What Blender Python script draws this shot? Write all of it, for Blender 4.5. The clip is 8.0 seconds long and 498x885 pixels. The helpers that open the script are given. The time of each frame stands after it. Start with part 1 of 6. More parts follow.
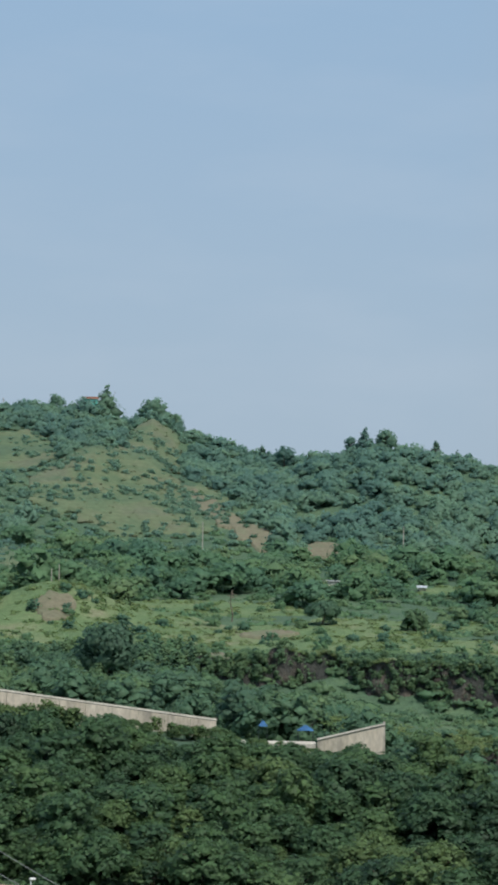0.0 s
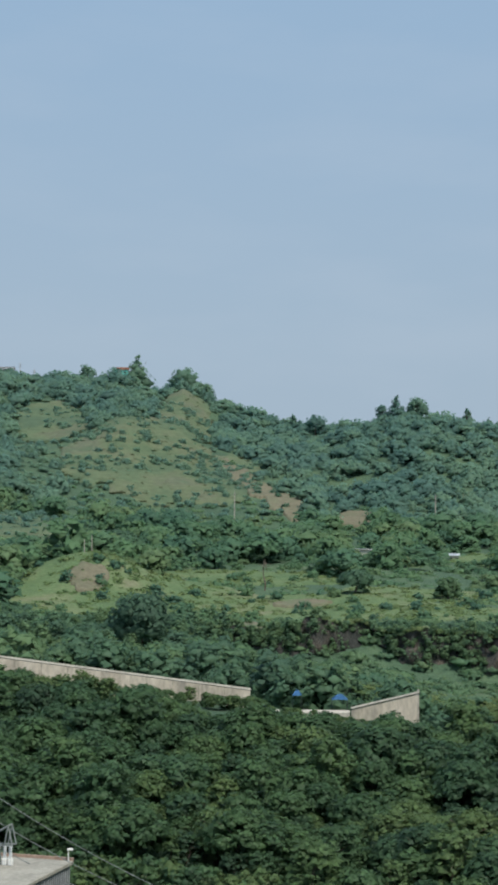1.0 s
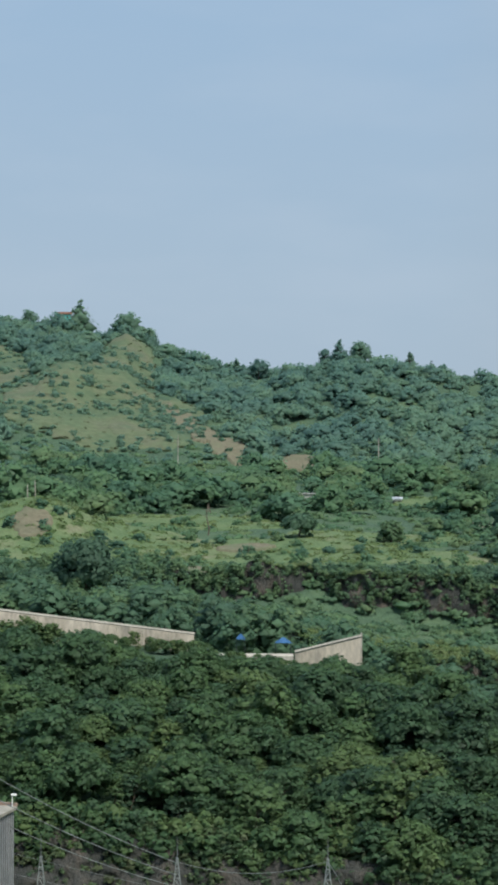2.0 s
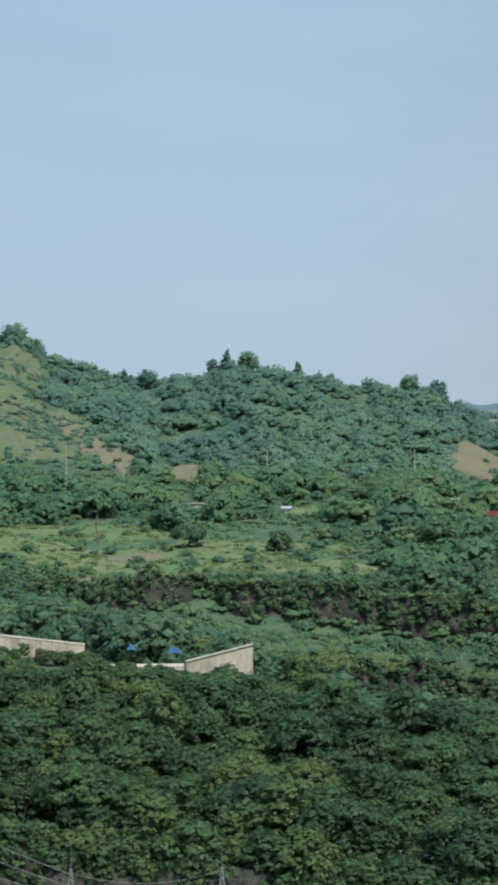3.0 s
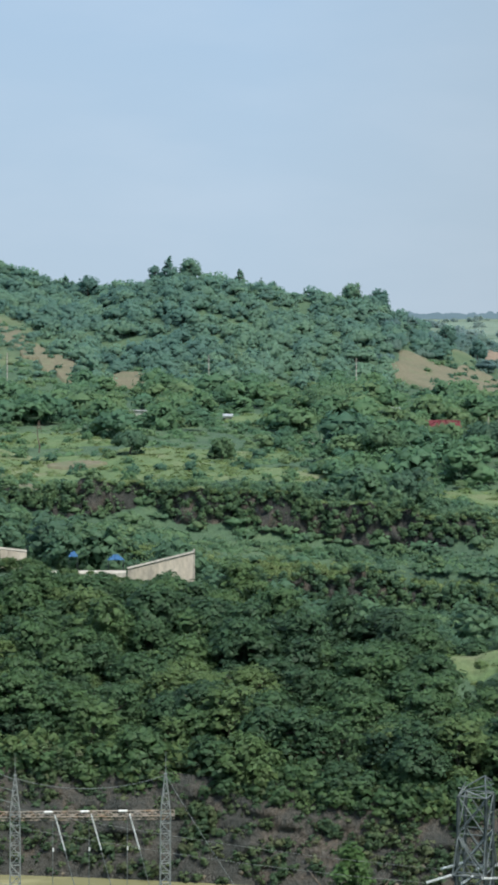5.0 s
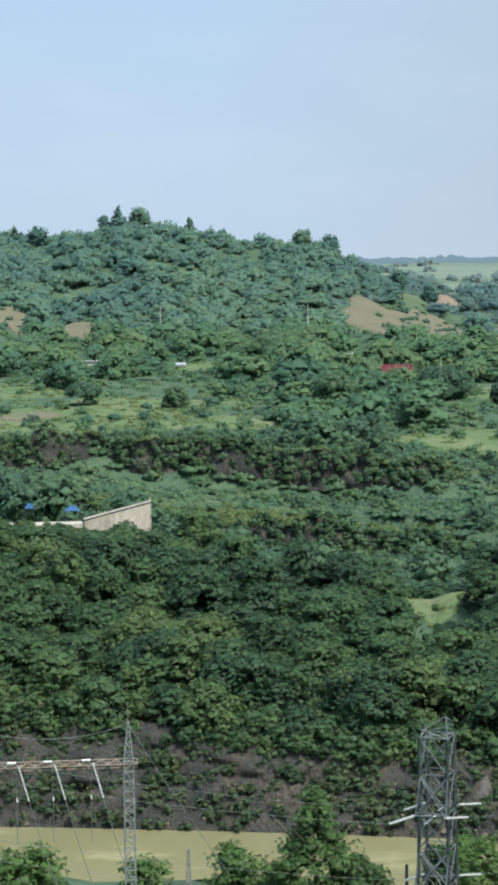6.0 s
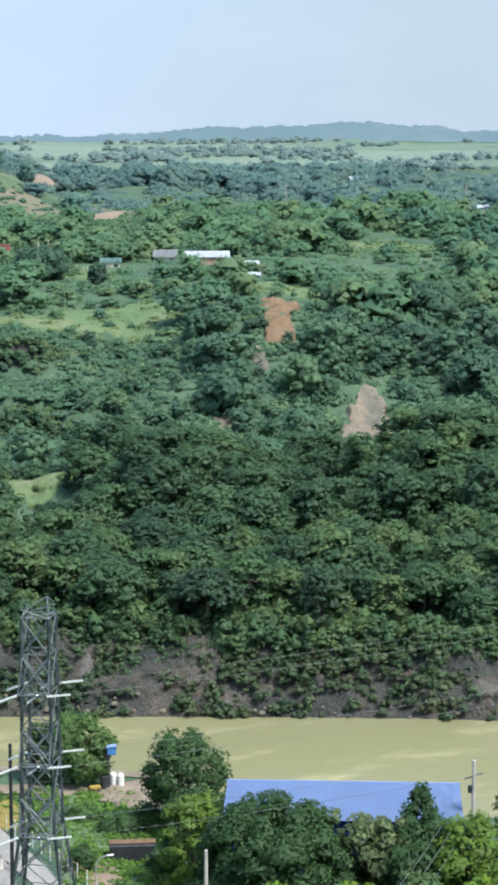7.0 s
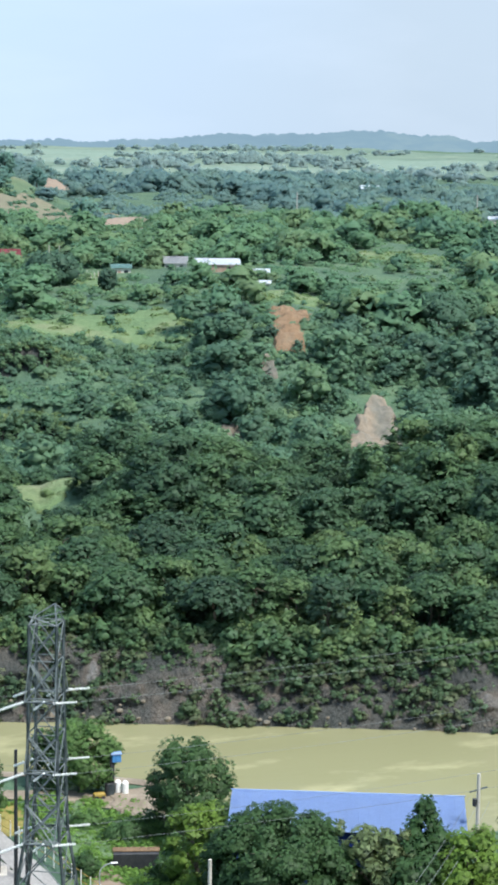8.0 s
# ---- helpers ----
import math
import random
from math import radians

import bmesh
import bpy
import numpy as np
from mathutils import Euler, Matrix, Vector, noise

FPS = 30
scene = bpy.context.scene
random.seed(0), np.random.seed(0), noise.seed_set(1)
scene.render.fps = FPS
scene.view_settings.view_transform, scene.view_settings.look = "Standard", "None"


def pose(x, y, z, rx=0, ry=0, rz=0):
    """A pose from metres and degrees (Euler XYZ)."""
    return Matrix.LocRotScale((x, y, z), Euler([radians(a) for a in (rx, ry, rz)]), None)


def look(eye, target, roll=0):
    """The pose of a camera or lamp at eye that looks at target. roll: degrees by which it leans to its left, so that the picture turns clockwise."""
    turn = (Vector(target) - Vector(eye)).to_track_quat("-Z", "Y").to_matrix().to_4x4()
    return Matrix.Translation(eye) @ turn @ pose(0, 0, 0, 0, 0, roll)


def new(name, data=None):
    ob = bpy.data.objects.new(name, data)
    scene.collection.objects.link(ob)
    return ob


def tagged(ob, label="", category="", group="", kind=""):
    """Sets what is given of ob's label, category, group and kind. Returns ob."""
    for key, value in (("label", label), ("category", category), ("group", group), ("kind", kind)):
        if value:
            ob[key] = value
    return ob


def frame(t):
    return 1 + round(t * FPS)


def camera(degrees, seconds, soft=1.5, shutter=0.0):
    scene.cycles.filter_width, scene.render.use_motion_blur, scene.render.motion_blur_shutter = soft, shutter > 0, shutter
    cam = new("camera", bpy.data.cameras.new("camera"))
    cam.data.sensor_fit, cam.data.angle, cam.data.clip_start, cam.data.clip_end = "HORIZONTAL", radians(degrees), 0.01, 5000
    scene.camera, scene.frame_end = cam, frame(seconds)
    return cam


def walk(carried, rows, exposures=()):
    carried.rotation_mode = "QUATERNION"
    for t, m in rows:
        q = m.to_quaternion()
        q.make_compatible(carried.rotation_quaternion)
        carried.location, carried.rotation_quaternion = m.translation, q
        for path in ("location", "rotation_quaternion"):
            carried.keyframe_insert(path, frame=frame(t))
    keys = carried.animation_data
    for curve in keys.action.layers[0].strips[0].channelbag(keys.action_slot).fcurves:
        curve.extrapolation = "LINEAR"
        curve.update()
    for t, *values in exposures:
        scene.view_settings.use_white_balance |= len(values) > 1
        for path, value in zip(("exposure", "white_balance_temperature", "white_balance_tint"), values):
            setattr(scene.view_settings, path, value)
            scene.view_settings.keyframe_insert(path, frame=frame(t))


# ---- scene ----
EXPOSURES = [(0.0, -0.02, 6300, 10), (1.2, -0.05, 6300, 10), (2.5, 0.12, 6300, 10), (3.5, 0.19, 6300, 10), (4.5, 0.23, 6300, 10), (6.0, 0.45, 6250, 11), (6.5, 0.57, 6150, 11), (7.0, 0.76, 6000, 12), (7.5, 0.85, 6000, 12), (8.0, 0.85, 6000, 12)]

# seconds, eye x, eye z, turn to the right, tilt, lean
PATH = [
    (0.0, 0.50, 59.83, -0.000, 1.090, 0.99),
    (0.5, 0.42, 59.88, 0.108, 1.049, 1.36),
    (1.0, 0.36, 59.95, -0.859, 0.205, 0.48),
    (1.2, 0.38, 59.96, -1.587, 0.270, 0.63),
    (2.3, 0.52, 60.06, 1.940, -1.726, 0.29),
    (2.5, 0.45, 60.00, 2.564, -1.389, 0.37),
    (3.0, 0.25, 59.92, 3.907, -1.065, -0.05),
    (3.5, 0.09, 60.02, 5.405, -1.760, 0.35),
    (4.0, 0.02, 60.03, 6.389, -1.832, 1.34),
    (4.5, -0.11, 60.00, 6.579, -2.964, 0.79),
    (4.7, -0.09, 60.07, 5.997, -3.238, 0.81),
    (5.8, -0.36, 59.89, 5.595, -4.881, -0.56),
    (6.0, -0.33, 59.99, 6.920, -5.147, -0.66),
    (6.2, -0.24, 59.97, 10.152, -5.672, -1.11),
    (6.3, -0.19, 60.00, 12.212, -5.846, -1.20),
    (6.4, -0.15, 60.00, 14.624, -6.220, -1.17),
    (6.5, -0.13, 60.01, 16.784, -6.781, -1.44),
    (7.0, -0.25, 60.02, 18.256, -8.585, -0.03),
    (7.5, -0.40, 60.16, 17.592, -9.358, 0.23),
    (8.0, -0.53, 60.25, 18.064, -8.387, 0.83),
]


def sight(row):
    t, ex, ez, turn, tilt, lean = row
    a, e = radians(turn), radians(tilt)
    way = Vector((math.sin(a) * math.cos(e), math.cos(a) * math.cos(e), math.sin(e)))
    eye = Vector((ex, 0.0, ez))
    return t, look(eye, eye + way * 100, lean)


cam = camera(14.0, 8.0, soft=3.4)
walk(cam, [sight(row) for row in PATH], EXPOSURES)

# ---- world, sun ----
SUN_EL, SUN_AZ = 58.0, 150.0          # degrees above the horizon, and from +y clockwise
world = bpy.data.worlds.new("world")
scene.world = world
world.use_nodes = True
wn, wl = world.node_tree.nodes, world.node_tree.links
sky = wn.new("ShaderNodeTexSky")
sky.sky_type, sky.sun_disc = "NISHITA", False
sky.sun_elevation, sky.sun_rotation = radians(SUN_EL), radians(SUN_AZ)
sky.air_density, sky.dust_density, sky.ozone_density, sky.altitude = 1.0, 2.2, 1.2, 100
coord = wn.new("ShaderNodeTexCoord")
cloud = wn.new("ShaderNodeTexNoise")
cloud.inputs["Scale"].default_value, cloud.inputs["Detail"].default_value = 9.0, 4.0
stretch = wn.new("ShaderNodeMapping")
stretch.inputs["Scale"].default_value = (1.0, 1.0, 3.2)
ramp = wn.new("ShaderNodeValToRGB")
ramp.color_ramp.elements[0].position, ramp.color_ramp.elements[1].position = 0.45, 0.85
ramp.color_ramp.elements[0].color = (0, 0, 0, 1)
ramp.color_ramp.elements[1].color = (0.14, 0.14, 0.14, 1)
veil = wn.new("ShaderNodeMix")
veil.data_type = "RGBA"
veil.inputs[0].default_value = 0.93
cover = wn.new("ShaderNodeMix")
cover.data_type = "RGBA"
cover.inputs[7].default_value = (8.6, 9.2, 10.0, 1)
# the milky veil of humid air is whiter near the horizon
parts_ = wn.new("ShaderNodeSeparateXYZ")
rise = wn.new("ShaderNodeMapRange")
rise.inputs["From Min"].default_value, rise.inputs["From Max"].default_value = -0.02, 0.24
air = wn.new("ShaderNodeMix")
air.data_type = "RGBA"
air.inputs[6].default_value, air.inputs[7].default_value = (5.75, 7.1, 8.3, 1), (4.55, 6.6, 8.9, 1)
wl.new(coord.outputs["Generated"], parts_.inputs[0])
wl.new(parts_.outputs["Z"], rise.inputs["Value"])
wl.new(rise.outputs["Result"], air.inputs[0])
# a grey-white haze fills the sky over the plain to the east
east = wn.new("ShaderNodeMapRange")
east.inputs["From Min"].default_value, east.inputs["From Max"].default_value = 0.10, 0.38
grey_air = wn.new("ShaderNodeMix")
grey_air.data_type = "RGBA"
grey_air.inputs[7].default_value = (4.95, 5.85, 6.5, 1)
wl.new(parts_.outputs["X"], east.inputs["Value"])
wl.new(east.outputs["Result"], grey_air.inputs[0])
wl.new(air.outputs[2], grey_air.inputs[6])
wl.new(grey_air.outputs[2], veil.inputs[7])
wl.new(coord.outputs["Generated"], stretch.inputs["Vector"])
wl.new(stretch.outputs["Vector"], cloud.inputs["Vector"])
wl.new(cloud.outputs["Fac"], ramp.inputs["Fac"])
wl.new(sky.outputs["Color"], veil.inputs[6])
wl.new(veil.outputs[2], cover.inputs[6])
wl.new(ramp.outputs["Color"], cover.inputs[0])
wl.new(cover.outputs[2], wn["Background"].inputs["Color"])
wn["Background"].inputs["Strength"].default_value = 0.0735

sun = new("sun", bpy.data.lights.new("sun", "SUN"))
sun.data.energy, sun.data.angle, sun.data.color = 4.1, radians(14), (1.0, 0.945, 0.82)
sa, se = radians(SUN_AZ), radians(SUN_EL)
sun.matrix_world = look((math.sin(sa) * math.cos(se) * 300, math.cos(sa) * math.cos(se) * 300, math.sin(se) * 300), (0, 0, 0))

# ---- land: heights over the plan ----


def hashed(i, j, seed):
    n = (i * 374761393 + j * 668265263 + seed * 974634777) & 0x7FFFFFFF
    n = ((n ^ (n >> 13)) * 1274126177) & 0x7FFFFFFF
    return ((n ^ (n >> 16)) & 0xFFFF) / 65535.0


def lumps(x, y, size, seed=0):
    """Smooth value noise, -1 to 1."""
    u, v = np.asarray(x, float) / size, np.asarray(y, float) / size
    i, j = np.floor(u).astype(np.int64), np.floor(v).astype(np.int64)
    a, b = u - i, v - j
    a, b = a * a * (3 - 2 * a), b * b * (3 - 2 * b)
    top = hashed(i, j, seed) * (1 - a) + hashed(i + 1, j, seed) * a
    low = hashed(i, j + 1, seed) * (1 - a) + hashed(i + 1, j + 1, seed) * a
    return (top * (1 - b) + low * b) * 2 - 1


def far_bank(x):
    c = np.clip(x, -120, 120)
    return 214.2 - 0.213 * c - 0.0012 * c * c + np.where(x > 120, -0.50, np.where(x < -120, 0.07, 0.0)) * (x - c)


AZ = [-14, -8, -4, 0, 4, 7, 10, 12, 15, 19, 22, 26, 34]
CLIFF = [12, 12, 12, 11, 10, 9, 8, 8, 7.5, 7.5, 7, 6.5, 6.5]
RIDGE = [18.6, 18.6, 18.4, 16.2, 13.6, 11.8, 10.2, 7.8, 12.4, 11.6, 10.9, 12.2, 12.6]
SHELF = [20, 20, 19, 17, 14, 6, 3, 2, 3, 3, 3, 3, 3]
FOOT = [18, 18, 17, 12, 5, 2.5, 2, 2, 3, 3, 3, 3, 3]
EDGE = [22.6, 23, 21.8, 21, 21, 20, 18.5, 18, 17, 22, 16, 14, 14]
TABLE = [28, 28, 27, 26, 26, 26, 26, 26, 26, 26, 25, 24, 24]
BASE = [38, 38, 33, 29, 30, 30, 29, 29, 31, 31, 31, 31, 31]
SKY_AZ = [-14, -8.6, -5.4, -4.4, -3.5, -2.7, -1.6, 0, 1.26, 2.5, 3.3, 4, 5.3, 6.7, 9.1, 9.8, 10.7, 11.6, 13, 16, 34]
SKY_EL = [2.2, 2.2, 2.15, 2.1, 1.55, 1.85, 1.4, 1.05, 0.85, 1.15, 1.3, 1.3, 0.9, 0.45, 0.2, -0.15, -0.6, -0.85, -1.5, -2, -2]
FAR_AZ = [-14, 9, 11.3, 15.3, 17.6, 21.4, 22.7, 25.2, 34]
FAR_Z = [62, 62, 62, 70, 82, 94, 86, 72, 66]


def land(x, y):
    x, y = np.asarray(x, float), np.asarray(y, float)
    d, az = np.hypot(x, y), np.degrees(np.arctan2(x, y))
    az = np.clip(az, -14, 34)
    pick = lambda values: np.interp(az, AZ, values)
    peak_d = np.interp(az, [-14, -4, 0, 4, 8, 34], [1100, 1080, 1040, 960, 920, 920])
    peak = np.maximum(60 + peak_d * np.tan(np.radians(np.interp(az, SKY_AZ, SKY_EL) - 0.31)), 32.0)
    far = np.interp(az, FAR_AZ, FAR_Z) - 22
    ridge_d = np.interp(az, [-14, 4, 12, 34], [300, 300, 286, 290])
    foot = pick(FOOT)
    # quarried steps cross the middle of the slope
    stepped = np.interp(az, [-4, -2, 12.5, 14.5], [0, 1, 1, 0])
    knots = [(222 + 0 * d, pick(CLIFF)), (ridge_d, pick(RIDGE)), (ridge_d + 28, pick(SHELF)), (395 + 0 * d, foot),
             (455 + 0 * d, pick(EDGE)), (560 + 0 * d, pick(TABLE)), (760 + 0 * d, pick(BASE)), (peak_d, peak),
             (peak_d + 300, np.minimum(peak, 36.0)), (2200 + 0 * d, 33 + 0 * d), (3300 + 0 * d, 38 + 0 * d), (4200 + 0 * d, 48 + 0 * d), (4500 + 0 * d, far), (6000 + 0 * d, far)]
    z = knots[0][1] + 0 * d
    for (d0, z0), (d1, z1) in zip(knots, knots[1:]):
        k = np.clip((d - d0) / (d1 - d0), 0, 1)
        if z0 is foot:
            k = k + (np.interp(k, [0, 0.10, 0.42, 0.58, 1], [0, 0.48, 0.54, 0.95, 1]) - k) * stepped
        z = np.where(d >= d0, z0 + (z1 - z0) * k, z)
    rough = np.clip((d - 215) / 100, 0, 1)
    z = z + rough * (lumps(x, y, 60, 3) * 1.6 + lumps(x, y, 22, 4) * 0.7) + np.clip((d - 700) / 200, 0, 1) * np.clip((1300 - d) / 200, 0, 1) * (lumps(x, y, 90, 5) * 4 + lumps(x, y, 38, 6) * 2)
    # the grassy spur running down from the summit
    run = np.clip((1040 - y) / 230, 0, 1)
    z = z + np.where((y > 780) & (y < 1080), 9.0 * np.sin(math.pi * np.clip((y - 780) / 300, 0, 1)), 0) * np.exp(-((x + 52 + 14 * run) / (13 + 16 * run)) ** 2)
    # grassy knoll on the terrace
    z = z + 8.5 * np.exp(-(((x + 47) / 17) ** 2 + ((y - 512) / 20) ** 2))
    # grassy hump on the river ridge
    z = z + 4.2 * np.exp(-(((x - 61.5) / 9) ** 2 + ((y - 281) / 9) ** 2))
    s = y - far_bank(x)
    z = np.minimum(z, -2 + 1.22 * (s - 0.6))
    near = 4 + 0.25 * lumps(x, y, 14, 7) + np.clip((128 - d) / 128, 0, 1) * 47
    near = np.minimum(near, -2 + np.clip(-np.interp(x, [42, 56], [26, 40]) - s, 0, 99) * 1.2)
    return np.where(s < -13, near, np.maximum(z, -2.0))


def ground_z(x, y):
    return float(land(x, y))


def plan(az, d):
    return d * math.sin(radians(az)), d * math.cos(radians(az))

# ---- materials ----


def shader(name):
    m = bpy.data.materials.new(name)
    m.use_nodes = True
    t = m.node_tree
    return m, t.nodes, t.links, t.nodes["Principled BSDF"]


def noise_node(n, l, scale, detail=5.0, rough=0.6, stretch=None):
    c = n.new("ShaderNodeTexCoord")
    k = n.new("ShaderNodeTexNoise")
    k.inputs["Scale"].default_value, k.inputs["Detail"].default_value, k.inputs["Roughness"].default_value = scale, detail, rough
    if stretch:
        p = n.new("ShaderNodeMapping")
        p.inputs["Scale"].default_value = stretch
        l.new(c.outputs["Object"], p.inputs["Vector"])
        l.new(p.outputs["Vector"], k.inputs["Vector"])
    else:
        l.new(c.outputs["Object"], k.inputs["Vector"])
    return k.outputs["Fac"]


def ramp_node(n, l, fac, stops):
    r = n.new("ShaderNodeValToRGB")
    e = r.color_ramp.elements
    while len(e) < len(stops):
        e.new(0.5)
    for k, (p, c) in zip(e, stops):
        k.position, k.color = p, (*c, 1)
    l.new(fac, r.inputs["Fac"])
    return r.outputs["Color"]


def blend(n, l, fac, a, b, how="MIX"):
    m = n.new("ShaderNodeMix")
    m.data_type, m.blend_type = "RGBA", how
    for socket, value in ((m.inputs[0], fac), (m.inputs[6], a), (m.inputs[7], b)):
        if isinstance(value, (int, float)):
            socket.default_value = value
        elif isinstance(value, tuple):
            socket.default_value = (*value, 1)
        else:
            l.new(value, socket)
    return m.outputs[2]


def bump(n, l, height, bsdf, strength, distance):
    b = n.new("ShaderNodeBump")
    b.inputs["Strength"].default_value, b.inputs["Distance"].default_value = strength, distance
    l.new(height, b.inputs["Height"])
    l.new(b.outputs["Normal"], bsdf.inputs["Normal"])


def mottled(name, stops, big, small, rough=0.9, relief=0.3, depth=0.1, metal=0.0, stretch=None, spec=0.3):
    """A surface in two scales of variation: patches, then grain."""
    m, n, l, b = shader(name)
    base = ramp_node(n, l, noise_node(n, l, big, 5, 0.6, stretch), stops)
    fine = noise_node(n, l, small, 4, 0.7, stretch)
    grain = ramp_node(n, l, fine, [(0.25, (0.62, 0.62, 0.62)), (0.75, (1.25, 1.25, 1.25))])
    l.new(blend(n, l, 0.8, base, grain, "MULTIPLY"), b.inputs["Base Color"])
    b.inputs["Roughness"].default_value, b.inputs["Metallic"].default_value = rough, metal
    b.inputs["Specular IOR Level"].default_value = spec
    bump(n, l, fine, b, relief, depth)
    return m


def leafy(name, stops, gloss=0.45, spread=0.35, fine=7.0, gaps=0.44, thinness=0.38):
    """Leaves: one colour for a plant, another shift for each leaf, some light let through."""
    m, n, l, b = shader(name)
    own, at, geo = n.new("ShaderNodeObjectInfo"), n.new("ShaderNodeAttribute"), n.new("ShaderNodeNewGeometry")
    at.attribute_name = "tint"
    total = n.new("ShaderNodeMath")
    total.operation = "ADD"
    l.new(own.outputs["Random"], total.inputs[0])
    l.new(at.outputs["Fac"], total.inputs[1])
    part_ = n.new("ShaderNodeMath")
    part_.operation = "PINGPONG"
    part_.inputs[1].default_value = 1.0
    l.new(total.outputs[0], part_.inputs[0])
    plant = ramp_node(n, l, part_.outputs[0], stops)
    leaf = ramp_node(n, l, geo.outputs["Random Per Island"], [(0.0, (1 - spread,) * 3), (1.0, (1 + spread, 1 + spread, 1 + spread * 0.6))])
    colour = blend(n, l, 1.0, plant, leaf, "MULTIPLY")
    l.new(colour, b.inputs["Base Color"])
    b.inputs["Roughness"].default_value = gloss
    b.inputs["Specular IOR Level"].default_value = 0.22
    thin = n.new("ShaderNodeBsdfTranslucent")
    l.new(colour, thin.inputs["Color"])
    mixed = n.new("ShaderNodeMixShader")
    mixed.inputs[0].default_value = thinness
    l.new(b.outputs[0], mixed.inputs[1])
    l.new(thin.outputs[0], mixed.inputs[2])
    lace = n.new("ShaderNodeMath")
    lace.operation = "GREATER_THAN"
    l.new(noise_node(n, l, fine, 2.0, 0.6), lace.inputs[0])
    lace.inputs[1].default_value = gaps
    hole = n.new("ShaderNodeBsdfTransparent")
    cut = n.new("ShaderNodeMixShader")
    l.new(lace.outputs[0], cut.inputs[0])
    l.new(hole.outputs[0], cut.inputs[1])
    l.new(mixed.outputs[0], cut.inputs[2])
    l.new(cut.outputs[0], n["Material Output"].inputs["Surface"])
    return m


# forest leaves hold extra blue, a thin haze put into their colour
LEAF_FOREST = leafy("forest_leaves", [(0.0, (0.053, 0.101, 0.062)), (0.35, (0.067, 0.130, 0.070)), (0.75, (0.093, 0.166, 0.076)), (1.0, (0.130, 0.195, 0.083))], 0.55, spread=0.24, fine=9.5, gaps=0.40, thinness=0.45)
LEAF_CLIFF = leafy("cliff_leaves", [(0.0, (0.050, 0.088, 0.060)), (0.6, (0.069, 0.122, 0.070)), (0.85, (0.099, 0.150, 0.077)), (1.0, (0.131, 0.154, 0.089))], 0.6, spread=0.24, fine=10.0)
# paler and bluer the farther off: distance haze is painted into these leaf colours
LEAF_SLOPE_HAZED = leafy("hazed_slope_leaves", [(0.0, (0.086, 0.161, 0.115)), (0.5, (0.114, 0.211, 0.132)), (1.0, (0.166, 0.266, 0.137))], 0.6, spread=0.14, fine=6.0, gaps=0.38, thinness=0.5)
LEAF_TABLE_HAZED = leafy("hazed_terrace_leaves", [(0.0, (0.076, 0.161, 0.122)), (0.5, (0.100, 0.204, 0.134)), (0.85, (0.138, 0.251, 0.134)), (1.0, (0.177, 0.265, 0.137))], 0.6, spread=0.12, fine=4.2, gaps=0.36, thinness=0.5)
LEAF_HILL_HAZED = leafy("hazed_hill_leaves", [(0.0, (0.128, 0.245, 0.222)), (0.5, (0.160, 0.291, 0.241)), (1.0, (0.208, 0.341, 0.241))], 0.6, spread=0.07, fine=3.2, gaps=0.22, thinness=0.6)
LEAF_PLAIN_HAZED = leafy("hazed_plain_leaves", [(0.0, (0.124, 0.218, 0.230)), (0.5, (0.150, 0.253, 0.244)), (1.0, (0.181, 0.282, 0.244))], 0.6, spread=0.06, fine=1.4, gaps=0.22, thinness=0.6)
LEAF_DISTANT_HAZED = leafy("hazed_distant_leaves", [(0.0, (0.228, 0.330, 0.339)), (1.0, (0.278, 0.376, 0.357))], 0.6, spread=0.05, fine=0.7, gaps=0.22, thinness=0.6)
LEAF_MANGO = leafy("mango_leaves", [(0.0, (0.045, 0.092, 0.036)), (1.0, (0.062, 0.118, 0.046))], 0.5, 0.3, 16.0, 0.42)
LEAF_BRIGHT = leafy("young_leaves", [(0.0, (0.13, 0.225, 0.03)), (1.0, (0.18, 0.28, 0.04))], 0.5, 0.3, 16.0, 0.42)
LEAF_YELLOW = leafy("yellowing_leaves", [(0.0, (0.116, 0.196, 0.036)), (1.0, (0.160, 0.236, 0.046))], 0.5, 0.3, 16.0, 0.42)
LEAF_DOME = leafy("acacia_leaves", [(0.0, (0.040, 0.088, 0.034)), (1.0, (0.054, 0.106, 0.042))], 0.55, 0.25, 20.0, 0.40)
LEAF_OLIVE = leafy("olive_leaves", [(0.0, (0.120, 0.165, 0.078)), (1.0, (0.155, 0.200, 0.095))], 0.5, 0.3, 16.0, 0.42)
LEAF_FRESH = leafy("fresh_shrub_leaves", [(0.0, (0.072, 0.140, 0.050)), (1.0, (0.100, 0.180, 0.058))], 0.55, 0.28, 16.0, 0.42)
GRASSY = leafy("grass_blades", [(0.0, (0.106, 0.179, 0.075)), (0.5, (0.132, 0.209, 0.085)), (1.0, (0.167, 0.224, 0.100))], 0.6, 0.2, 9.0)
LAWN = leafy("lush_grass", [(0.0, (0.11, 0.22, 0.045)), (1.0, (0.15, 0.27, 0.06))], 0.6, 0.25, 18.0)

# lighter copy of STEEL: sunlight on the tower braces is put into the colour
LIT_STEEL = mottled("sunlit_zinc_angle", [(0.35, (0.070, 0.088, 0.092)), (0.65, (0.180, 0.209, 0.216))], 0.9, 8.0, 0.55, 0.2, 0.005, metal=0.2)
BARK = mottled("bark", [(0.3, (0.10, 0.075, 0.055)), (0.7, (0.20, 0.17, 0.14))], 3.0, 14.0, 0.95, 0.5, 0.03, stretch=(1, 1, 0.3))
